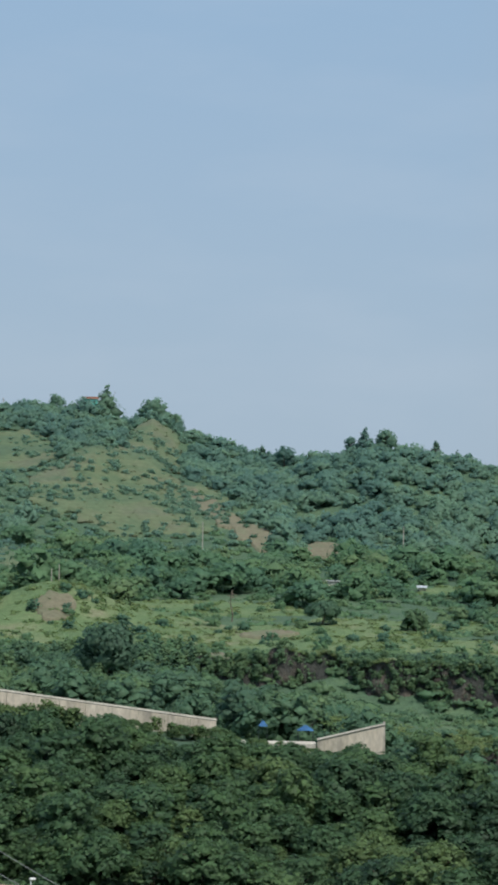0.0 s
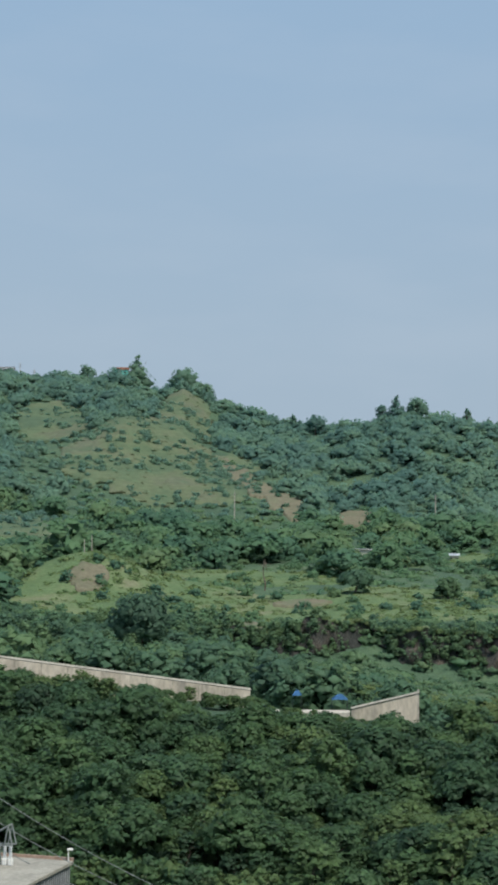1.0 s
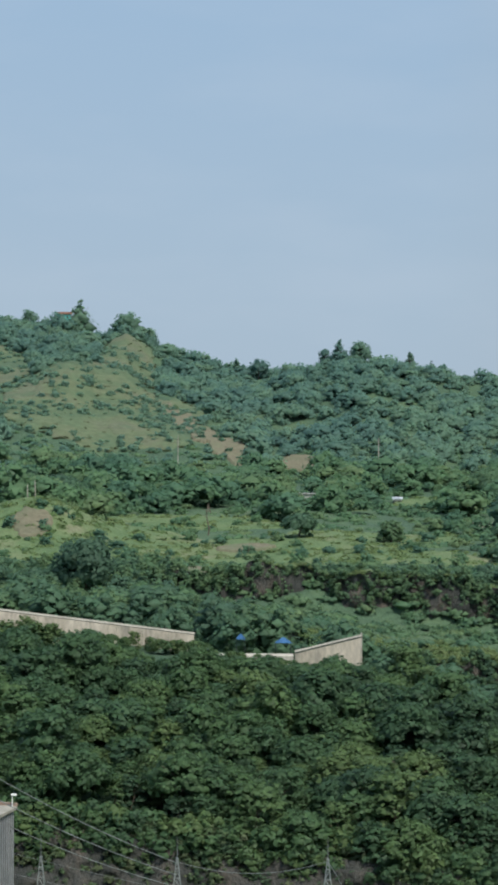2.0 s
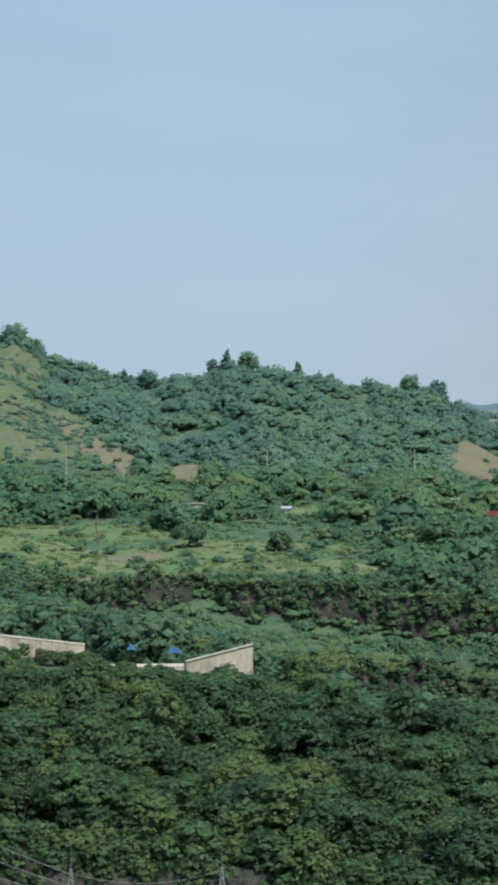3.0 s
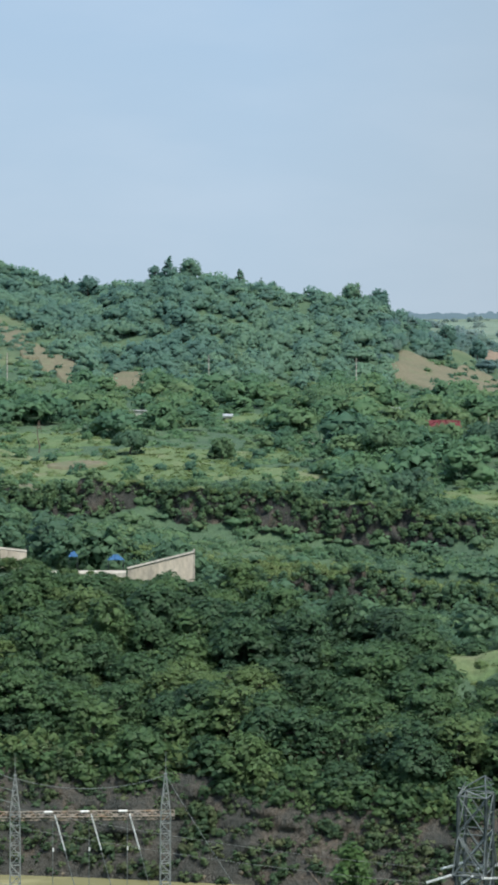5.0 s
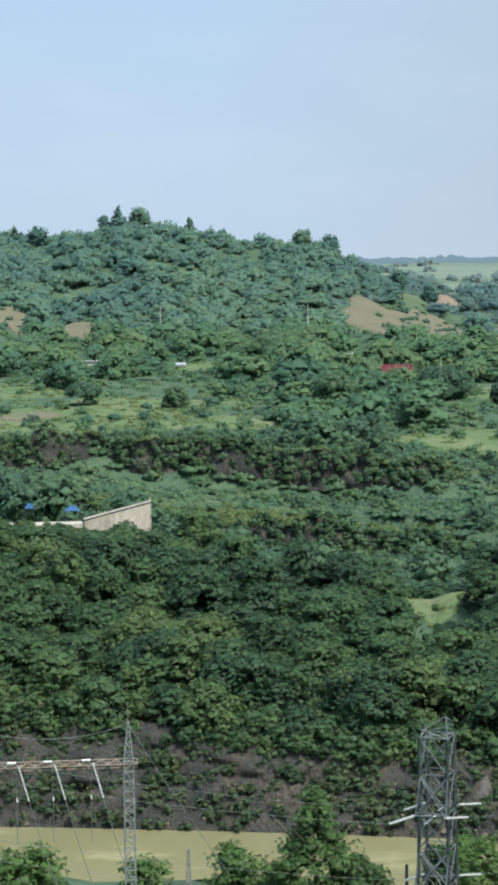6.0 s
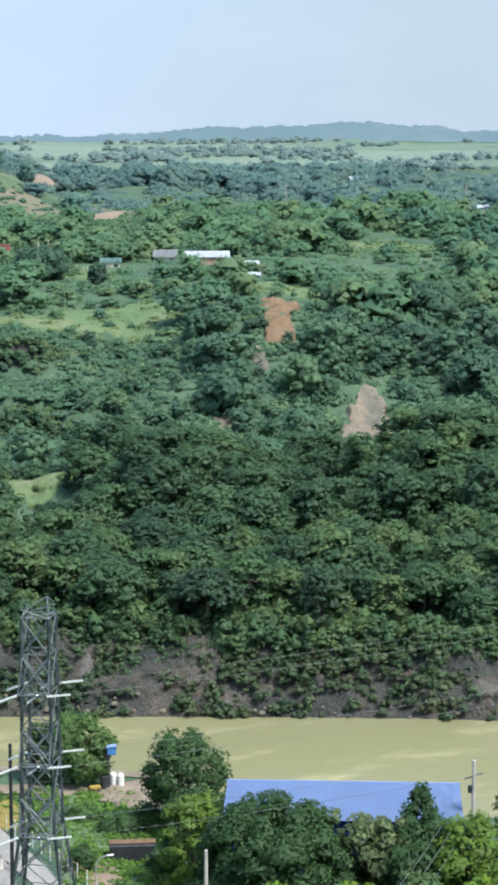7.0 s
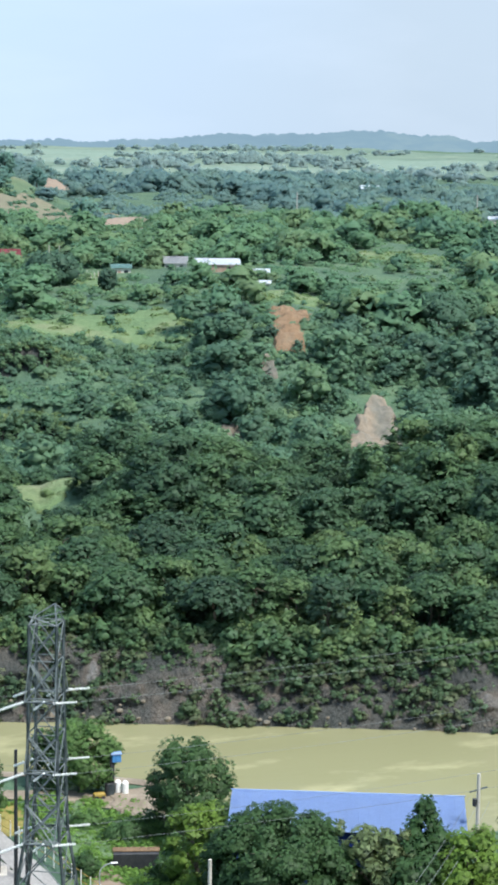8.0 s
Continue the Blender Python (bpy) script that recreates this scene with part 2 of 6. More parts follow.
EARTH = mottled("undergrowth", [(0.30, (0.050, 0.092, 0.062)), (0.48, (0.066, 0.116, 0.070)), (0.60, (0.084, 0.138, 0.076)), (0.75, (0.11, 0.14, 0.085))], 0.05, 0.9, 1.0, 0.8, 0.6)
GRASS = mottled("meadow_grass", [(0.30, (0.085, 0.141, 0.066)), (0.5, (0.112, 0.169, 0.077)), (0.62, (0.144, 0.181, 0.092)), (0.8, (0.199, 0.186, 0.132))], 0.07, 0.8, 1.0, 0.8, 0.5)
STRAW = mottled("straw_grass", [(0.3, (0.16, 0.18, 0.05)), (0.55, (0.25, 0.20, 0.065)), (0.75, (0.14, 0.19, 0.05))], 0.5, 5.0, 1.0, 0.6, 0.1)
GRASS_DRY = mottled("dry_hill_grass", [(0.36, (0.072, 0.114, 0.068)), (0.47, (0.093, 0.134, 0.074)), (0.55, (0.112, 0.141, 0.079)), (0.63, (0.118, 0.134, 0.086)), (0.72, (0.084, 0.126, 0.074))], 0.03, 0.35, 1.0, 0.5, 0.4)
SOIL = mottled("ploughed_soil", [(0.36, (0.130, 0.135, 0.088)), (0.52, (0.165, 0.150, 0.104)), (0.68, (0.13, 0.15, 0.09))], 0.08, 0.7, 1.0, 0.5, 0.3)
PINK_SOIL = mottled("bare_red_soil", [(0.3, (0.210, 0.159, 0.118)), (0.7, (0.259, 0.204, 0.155))], 0.05, 0.5, 1.0, 0.4, 0.3)
CLAY = mottled("slipped_clay", [(0.3, (0.146, 0.094, 0.055)), (0.55, (0.212, 0.141, 0.085)), (0.8, (0.183, 0.145, 0.098))], 0.25, 1.5, 1.0, 0.9, 0.5)
SHALE = mottled("grey_shale", [(0.36, (0.116, 0.116, 0.101)), (0.46, (0.153, 0.141, 0.112)), (0.54, (0.208, 0.169, 0.124)), (0.66, (0.146, 0.141, 0.120))], 0.10, 1.2, 1.0, 0.6, 0.3, stretch=(1.0, 0.35, 0.5))
# far fields and plain: haze lightens and cools the painted colour
HAZED_FIELD = mottled("hazed_rice_fields", [(0.3, (0.135, 0.195, 0.150)), (0.55, (0.165, 0.225, 0.175)), (0.75, (0.195, 0.215, 0.165))], 0.012, 0.08, 1.0, 0.2, 0.3)
HAZED_PLAIN = mottled("farmland", [(0.3, (0.095, 0.145, 0.105)), (0.5, (0.125, 0.180, 0.130)), (0.7, (0.165, 0.205, 0.150))], 0.008, 0.05, 1.0, 0.2, 0.3)
ROCK = mottled("river_cliff_rock", [(0.33, (0.044, 0.050, 0.047)), (0.45, (0.064, 0.067, 0.062)), (0.54, (0.088, 0.085, 0.076)), (0.61, (0.114, 0.098, 0.081)), (0.71, (0.175, 0.172, 0.162))], 0.22, 2.2, 0.95, 1.0, 0.8, stretch=(1.0, 1.0, 0.55))
CONCRETE = mottled("weathered_concrete", [(0.3, (0.365, 0.339, 0.295)), (0.6, (0.487, 0.457, 0.405)), (0.8, (0.539, 0.505, 0.449))], 0.25, 2.5, 0.9, 0.3, 0.03, stretch=(1, 1, 0.4))
WALL_CREAM = mottled("cream_wall_concrete", [(0.32, (0.313, 0.287, 0.246)), (0.45, (0.522, 0.461, 0.378)), (0.6, (0.626, 0.561, 0.475)), (0.75, (0.548, 0.496, 0.422))], 0.22, 1.6, 0.9, 0.3, 0.03, stretch=(1, 1, 0.35))
STAINED = mottled("stained_roof_slab", [(0.3, (0.226, 0.217, 0.185)), (0.55, (0.348, 0.331, 0.290)), (0.8, (0.400, 0.374, 0.326))], 0.3, 3.0, 0.9, 0.3, 0.02)
# darkened steel: the shade on the tower legs is part of this colour
STEEL = mottled("galvanised_steel", [(0.35, (0.030, 0.040, 0.044)), (0.65, (0.078, 0.096, 0.102))], 1.2, 8.0, 0.55, 0.2, 0.005, metal=0.2)
MAST_STEEL = mottled("pale_zinc_steel", [(0.35, (0.187, 0.212, 0.211)), (0.65, (0.281, 0.306, 0.299))], 0.8, 8.0, 0.6, 0.1, 0.005, metal=0.1)
RUSTY = mottled("rusty_beam_steel", [(0.35, (0.22, 0.21, 0.19)), (0.55, (0.28, 0.24, 0.20)), (0.7, (0.27, 0.17, 0.10))], 0.9, 6.0, 0.7, 0.2, 0.005, metal=0.3)
CERAMIC = mottled("insulator_porcelain", [(0.3, (0.62, 0.64, 0.64)), (0.7, (0.76, 0.78, 0.78))], 2.0, 9.0, 0.3, 0.05, 0.003, spec=0.5)
DARK_IRON = mottled("dark_iron", [(0.3, (0.03, 0.035, 0.04)), (0.7, (0.06, 0.06, 0.065))], 2.0, 9.0, 0.6, 0.1, 0.004, metal=0.4)
CABLE = mottled("aluminium_cable", [(0.3, (0.147, 0.168, 0.168)), (0.7, (0.231, 0.252, 0.252))], 1.0, 5.0, 0.7, 0.0, 0.001, metal=0.2)
BLUE_ROOF = mottled("blue_roof_sheet", [(0.3, (0.214, 0.309, 0.549)), (0.7, (0.237, 0.337, 0.588))], 0.12, 14.0, 0.5, 0.03, 0.01, spec=0.4)
BLUE_TARP = mottled("blue_tarpaulin", [(0.3, (0.052, 0.170, 0.408)), (0.7, (0.078, 0.255, 0.510))], 0.5, 3.0, 0.5, 0.3, 0.05)
NAVY = mottled("navy_wall_sheet", [(0.3, (0.012, 0.028, 0.13)), (0.7, (0.02, 0.045, 0.19))], 0.4, 4.0, 0.6, 0.1, 0.01)
RED_ROOF = mottled("red_roof_sheet", [(0.3, (0.22, 0.050, 0.062)), (0.7, (0.29, 0.070, 0.085))], 0.3, 2.0, 0.6, 0.1, 0.02)
WHITE_ROOF = mottled("white_roof_sheet", [(0.3, (0.574, 0.626, 0.704)), (0.7, (0.696, 0.731, 0.774))], 0.2, 2.0, 0.5, 0.1, 0.02)
GREY_ROOF = mottled("grey_roof_sheet", [(0.3, (0.26, 0.28, 0.30)), (0.7, (0.36, 0.37, 0.38))], 0.3, 2.0, 0.7, 0.1, 0.02)
GREEN_ROOF = mottled("green_roof_sheet", [(0.3, (0.13, 0.25, 0.24)), (0.7, (0.19, 0.32, 0.30))], 0.3, 2.0, 0.6, 0.1, 0.02)
TERRACOTTA = mottled("terracotta_roof", [(0.3, (0.28, 0.145, 0.10)), (0.7, (0.36, 0.20, 0.14))], 0.5, 3.0, 0.8, 0.2, 0.02)
TURQUOISE = mottled("turquoise_wall", [(0.3, (0.12, 0.42, 0.38)), (0.7, (0.16, 0.50, 0.44))], 0.5, 3.0, 0.8, 0.1, 0.01)
PLASTER = mottled("pale_plaster", [(0.3, (0.52, 0.50, 0.45)), (0.7, (0.66, 0.64, 0.58))], 0.4, 3.0, 0.85, 0.1, 0.01)
BROWN_PAINT = mottled("worn_brown_paint", [(0.3, (0.30, 0.20, 0.15)), (0.7, (0.40, 0.30, 0.24))], 1.0, 5.0, 0.8, 0.1, 0.01)
WHITE_PAINT = mottled("white_paint", [(0.3, (0.70, 0.70, 0.68)), (0.7, (0.80, 0.80, 0.78))], 1.0, 8.0, 0.5, 0.05, 0.005)
DARK_GLASS = mottled("dark_window_glass", [(0.3, (0.02, 0.025, 0.03)), (0.7, (0.04, 0.045, 0.05))], 1.0, 4.0, 0.15, 0.0, 0.001, spec=0.5)
GRAVEL = mottled("pale_gravel_track", [(0.3, (0.165, 0.135, 0.101)), (0.55, (0.235, 0.196, 0.150)), (0.7, (0.287, 0.248, 0.202))], 0.4, 4.0, 1.0, 0.5, 0.05)
PATH_GREY = mottled("concrete_track", [(0.3, (0.226, 0.217, 0.211)), (0.7, (0.313, 0.304, 0.290))], 0.4, 5.0, 0.95, 0.3, 0.03)
YELLOW_PAINT = mottled("yellow_machine_paint", [(0.3, (0.269, 0.190, 0.038)), (0.7, (0.336, 0.245, 0.058))], 2.0, 9.0, 0.6, 0.05, 0.005)


def river_water():
    m, n, l, b = shader("silty_river_water")
    foam = noise_node(n, l, 0.10, 6, 0.62, (0.55, 1.0, 1.0))
    wide = noise_node(n, l, 0.025, 3, 0.5, (0.5, 1.0, 1.0))
    base = ramp_node(n, l, wide, [(0.3, (0.205, 0.200, 0.108)), (0.7, (0.245, 0.238, 0.132))])
    streak = ramp_node(n, l, foam, [(0.56, (0, 0, 0)), (0.74, (1, 1, 1))])
    l.new(blend(n, l, streak, base, (0.40, 0.38, 0.22)), b.inputs["Base Color"])
    b.inputs["Roughness"].default_value, b.inputs["Specular IOR Level"].default_value = 0.2, 0.4
    bump(n, l, noise_node(n, l, 0.9, 4, 0.6, (0.5, 1.0, 1.0)), b, 0.12, 0.2)
    return m


WATER = river_water()

# ---- mesh helpers ----


def mesh_of(name, verts, faces, material, tint=None, smooth=False, normals=None):
    """A mesh from arrays: verts (n, 3), faces (k, 3) or (k, 4)."""
    verts, faces = np.asarray(verts, np.float32), np.asarray(faces, np.int32)
    me = bpy.data.meshes.new(name)
    k = faces.shape[1]
    me.vertices.add(len(verts))
    me.vertices.foreach_set("co", verts.ravel())
    me.loops.add(faces.size)
    me.loops.foreach_set("vertex_index", faces.ravel())
    me.polygons.add(len(faces))
    me.polygons.foreach_set("loop_start", np.arange(0, faces.size, k, dtype=np.int32))
    if smooth or normals is not None:
        me.polygons.foreach_set("use_smooth", np.ones(len(faces), bool))
    me.update(calc_edges=True)
    if tint is not None:
        me.attributes.new("tint", "FLOAT", "POINT").data.foreach_set("value", np.asarray(tint, np.float32))
    if normals is not None:
        me.normals_split_custom_set_from_vertices(np.asarray(normals, np.float32))
    me.materials.append(material)
    return me


def part(name, bm, material, parent=None, label=""):
    """Links a bmesh (or a mesh) as one object, under a thing or a part."""
    if isinstance(bm, bmesh.types.BMesh):
        me = bpy.data.meshes.new(name)
        bm.to_mesh(me)
        bm.free()
        me.materials.append(material)
    else:
        me = bm
    ob = new(name, me)
    ob.parent = parent
    return tagged(ob, label)


def thing(name, at, label, category, group="", turn=0.0):
    ob = new(name)
    ob.empty_display_size = 0.3
    ob.matrix_basis = pose(*at, 0, 0, turn)
    return tagged(ob, label, category, group)


def box(bm, centre, size, m=None, bevel=0.0):
    made = bmesh.ops.create_cube(bm, size=1.0, matrix=(m or Matrix()) @ Matrix.Translation(centre) @ Matrix.Diagonal((*size, 1)))
    if bevel:
        edges = list({e for v in made["verts"] for e in v.link_edges})
        bmesh.ops.bevel(bm, geom=edges, offset=bevel, segments=1, affect="EDGES")
    return bm


def bar(bm, a, b, width, sides=4, end=None):
    """A straight bar between two points."""
    a, b = Vector(a), Vector(b)
    d = b - a
    m = Matrix.Translation((a + b) / 2) @ d.to_track_quat("Z", "Y").to_matrix().to_4x4()
    bmesh.ops.create_cone(bm, cap_ends=True, segments=sides, radius1=width / 2, radius2=(end if end is not None else width) / 2, depth=d.length, matrix=m)
    return bm


def tube(bm, pts, width, sides=4):
    """One connected bar along several points."""
    pts = [Vector(p) for p in pts]
    rings = []
    for k, p in enumerate(pts):
        d = (pts[min(k + 1, len(pts) - 1)] - pts[max(k - 1, 0)]).normalized()
        u = d.cross(Vector((0.31, 0.17, 0.93) if abs(d.z) < 0.9 else (1, 0, 0))).normalized()
        w = d.cross(u)
        rings.append([bm.verts.new(p + (u * math.cos(a) + w * math.sin(a)) * width / 2) for a in [2 * math.pi * i / sides for i in range(sides)]])
    for a, b in zip(rings, rings[1:]):
        for i in range(sides):
            bm.faces.new((a[i], a[(i + 1) % sides], b[(i + 1) % sides], b[i]))
    bm.faces.new(rings[0][::-1])
    bm.faces.new(rings[-1])
    return bm


def fresh():
    return bmesh.new()


# ---- ground ----


def build_ground():
    az = np.concatenate([np.arange(-180, -14, 5.0), np.arange(-14, 33, 0.33), np.arange(33, 180, 5.0)])
    d = [0.02, 1.0, 20, 40, 80, 110]
    while d[-1] < 4950:
        step = 2.0 if 120 < d[-1] < 330 else 2.6 if d[-1] < 470 else max(2.0, d[-1] * 0.012)
        d.append(d[-1] + step)
    d = np.array(d)
    a = np.radians(az)
    x, y = np.outer(d, np.sin(a)), np.outer(d, np.cos(a))
    z = land(x, y)
    rows, cols = x.shape
    i, j = np.meshgrid(np.arange(rows - 1), np.arange(cols), indexing="ij")
    j2 = (j + 1) % cols
    faces = np.stack([i * cols + j, (i + 1) * cols + j, (i + 1) * cols + j2, i * cols + j2], -1).reshape(-1, 4)[:, ::-1]
    me = mesh_of("ground", np.stack([x, y, z], -1).reshape(-1, 3), faces, EARTH, smooth=True)
    tagged(new("ground", me), "rolling green land with dense undergrowth, rising to wooded hills", "ground", kind="structure")


build_ground()


def build_river():
    x = np.linspace(-700, 700, 141)
    b = far_bank(x)
    v = np.concatenate([np.stack([x, b + 3, 0 * x], -1), np.stack([x, b - 48, 0 * x], -1)])
    k = np.arange(140)
    me = mesh_of("river", v, np.stack([k, 141 + k, 142 + k, 1 + k], -1), WATER)
    tagged(new("river", me), "wide olive-brown silty river with pale foam streaks", "river", kind="structure")


build_river()


def build_cliff():
    """The rocky bank over the water, rough, following the shore."""
    x = np.arange(-70, 125, 0.45)
    run = np.linspace(0, 1, 46)
    gx, gr = np.meshgrid(x, run)
    top = np.interp(np.degrees(np.arctan2(gx, far_bank(gx) + 5)), AZ, CLIFF) * 0.98 + lumps(gx, 0 * gx, 9, 31) * 0.9
    zz = -1.2 + (top + 1.2) * gr
    back = 0.2 + 7.5 * gr ** 1.1 - 0.6
    jut = (lumps(gx, zz * 2.2, 5.0, 11) * 1.4 + lumps(gx, zz * 1.6, 1.9, 12) * 1.15 + lumps(gx, zz * 1.3, 0.9, 13) * 0.62) * np.sin(np.clip(gr, 0.05, 0.97) * math.pi) ** 0.5 * np.clip(gr * 2.6 - 0.15, 0.06, 1)
    yy = far_bank(gx) + back - 0.7 + jut * 0.7 - 0.4
    r, c = gx.shape
    i, j = np.meshgrid(np.arange(r - 1), np.arange(c - 1), indexing="ij")
    f = np.stack([i * c + j, i * c + j + 1, (i + 1) * c + j + 1, (i + 1) * c + j], -1).reshape(-1, 4)
    me = mesh_of("river_cliff", np.stack([gx, yy, zz], -1).reshape(-1, 3), f, ROCK)
    tagged(new("river_cliff", me), "grey-brown eroded rock bank above the river, patched with scrub", "river bank", kind="structure")


build_cliff()

# ---- clearings: x, y, half width, half depth ----
MEADOWS = [(14, 489, 36, 25), (-26, 500, 22, 30), (-47, 487, 18, 28), (44, 480, 22, 16), (121, 451, 10, 17), (108, 452, 9, 13), (96, 450, 9, 10), (126, 522, 7, 13), (163, 469, 10, 10),
           (60.4, 281, 5.0, 9), (231, 565, 15, 16), (62, 620, 9, 16), (40, 520, 26, 12), (-5, 545, 26, 14)]
HILL_GRASS = [(-106, 942, 17, 54), (-54, 868, 28, 85), (-46, 988, 15, 55), (-30, 838, 22, 45), (-78, 845, 14, 45), (-88, 676, 23, 50), (178, 872, 6, 22), (-20, 860, 12, 40)]
SOILS = [(-22, 868, 4.0, 20), (-15, 850, 4.6, 22), (-7.5, 830, 5.2, 22), (0, 812, 5.4, 20), (6, 796, 5.0, 16), (30, 778, 9, 12), (168, 806, 33, 54), (6, 498, 7, 4.5), (-46, 495, 5.5, 8), (-60, 655, 11, 16), (-5.8, 447, 3.5, 14)]
RED_FIELDS = [(262, 1190, 9, 120), (190, 735, 10, 20), (233, 1045, 8, 50)]
RICE = [(630, 1930, 75, 330), (640, 2760, 80, 420), (774, 1897, 64, 300), (400, 1830, 40, 200), (1050, 2500, 120, 400), (900, 3400, 300, 300)]


def patch(name, spec, material, label, category, lift, seed, rings=14):
    cx, cy, rx, ry = spec
    turn = math.atan2(cx, cy)
    spokes = 72
    th = np.linspace(0, 2 * math.pi, spokes, endpoint=False)
    edge = 1 + 0.16 * lumps(np.cos(th) * 2.2, np.sin(th) * 2.2, 0.7, seed) + 0.09 * lumps(np.cos(th) * 6, np.sin(th) * 6, 0.7, seed + 1)
    rr = np.linspace(0.02, 1, rings)[:, None]
    u, v = rr * np.cos(th) * edge * rx, rr * np.sin(th) * edge * ry
    x, y = cx + u * math.cos(turn) + v * math.sin(turn), cy - u * math.sin(turn) + v * math.cos(turn)
    z = land(x, y) + lift
    z[-1] -= lift + 0.5
    i, j = np.meshgrid(np.arange(rings - 1), np.arange(spokes), indexing="ij")
    j2 = (j + 1) % spokes
    f = np.stack([i * spokes + j, (i + 1) * spokes + j, (i + 1) * spokes + j2, i * spokes + j2], -1).reshape(-1, 4)
    me = mesh_of(name, np.stack([x, y, z], -1).reshape(-1, 3), f, material, smooth=True)
    tagged(new(name, me), label, category, kind="structure")


for k, s in enumerate(MEADOWS):
    patch("meadow", s, GRASS, "bright green grassy clearing between shrubs", "meadow", 0.35, 40 + k)
for k, s in enumerate(HILL_GRASS):
    patch("hill_grassland", s, GRASS_DRY, "dry olive grass on an open hillside", "grassland", 0.7, 60 + k)
for k, s in enumerate(SOILS):
    patch("bare_field", s, SOIL, "bare brown earth with thin grass", "field", 1.0, 80 + k)
for k, s in enumerate(RED_FIELDS):
    patch("ploughed_field", s, PINK_SOIL, "pale reddish ploughed field", "field", 1.1, 100 + k)
for k, s in enumerate(RICE):
    patch("rice_field", s, HAZED_FIELD, "far-off green crop fields, paled with haze", "field", 1.6, 120 + k)

patch("plain", (760, 2850, 900, 1560), HAZED_PLAIN, "flat green farmland reaching towards the horizon", "plain", 0.8, 131, 60)


def build_scar(name, cx, cy, rx, ry, material, label, seed, taper=0.6):
    """A landslip: a rough bare face on the slope."""
    turn = math.atan2(cx, cy)
    g = np.linspace(-1, 1, 40)
    u, v = np.meshgrid(g, g)
    wide = rx * (1.0 - taper * (v + 1) / 2) * (1 + 0.16 * lumps(v * 3 + np.sign(u), 0 * v, 0.6, seed) + 0.16 * lumps(v * 9 + np.sign(u), 0 * v, 0.6, seed + 5))
    a, b = u * wide, v * ry
    x, y = cx + a * math.cos(turn) + b * math.sin(turn), cy - a * math.sin(turn) + b * math.cos(turn)
    rim = np.clip(4 * (1 - np.maximum(abs(u), abs(v))), 0, 1)
    z = land(x, y) - 1.2 + rim * (1.9 + lumps(x, y, 3.2, seed + 1) * 0.9 + lumps(x, y, 1.2, seed + 2) * 0.45)
    i, j = np.meshgrid(np.arange(39), np.arange(39), indexing="ij")
    f = np.stack([i * 40 + j, i * 40 + j + 1, (i + 1) * 40 + j + 1, (i + 1) * 40 + j], -1).reshape(-1, 4)
    tagged(new(name, mesh_of(name, np.stack([x, y, z], -1).reshape(-1, 3), f, material)), label, "landslide", kind="structure")


SCARS = [(149, 431, 3.6, 21), (148.8, 375, 9.8, 20), (137, 409, 2.2, 9), (119, 378, 4.5, 7)]
build_scar("landslip", *SCARS[0], CLAY, "orange clay landslip scar on a wooded slope", 140, -0.7)
build_scar("landslip", *SCARS[1], SHALE, "grey and tan slipped scree below the trees", 150, 0.92)
build_scar("landslip", *SCARS[2], SHALE, "small grey bare slip between shrubs", 160)
build_scar("landslip", *SCARS[3], SHALE, "grey bare bank at the slope foot", 170)

HOMES = [(110, 569), (104, 622), (26, 622), (79, 578), (54.6, 626), (137, 536), (162, 524), (155, 538), (168, 509), (163.6, 493), (126, 575), (421, 1079), (317, 686), (124, 525), (71, 549)]
CLEARINGS = [(x, y, 7.5, 4.6) for x, y in HOMES] + MEADOWS + HILL_GRASS + SOILS + RED_FIELDS + RICE + [(x, y, rx * 0.75, ry * 0.95) for x, y, rx, ry in SCARS] + [(144.2, 363.5, 7.0, 7)]


def is_clear(x, y, margin=0.0):
    out = np.zeros(np.shape(x), bool)
    for cx, cy, rx, ry in CLEARINGS:
        turn = math.atan2(cx, cy)
        u = (x - cx) * math.cos(turn) - (y - cy) * math.sin(turn)
        v = (x - cx) * math.sin(turn) + (y - cy) * math.cos(turn)
        out |= (u / (rx + margin)) ** 2 + (v / (ry + margin)) ** 2 < 1
    return out


# ---- plants ----
CORE = np.array([(1, 0, 0), (0, 1, 0), (-1, 0, 0), (0, -1, 0), (0, 0, 1), (0, 0, -1)], float)
CORE_FACES = np.array([(0, 1, 4), (1, 2, 4), (2, 3, 4), (3, 0, 4), (1, 0, 5), (2, 1, 5), (3, 2, 5), (0, 3, 5)])


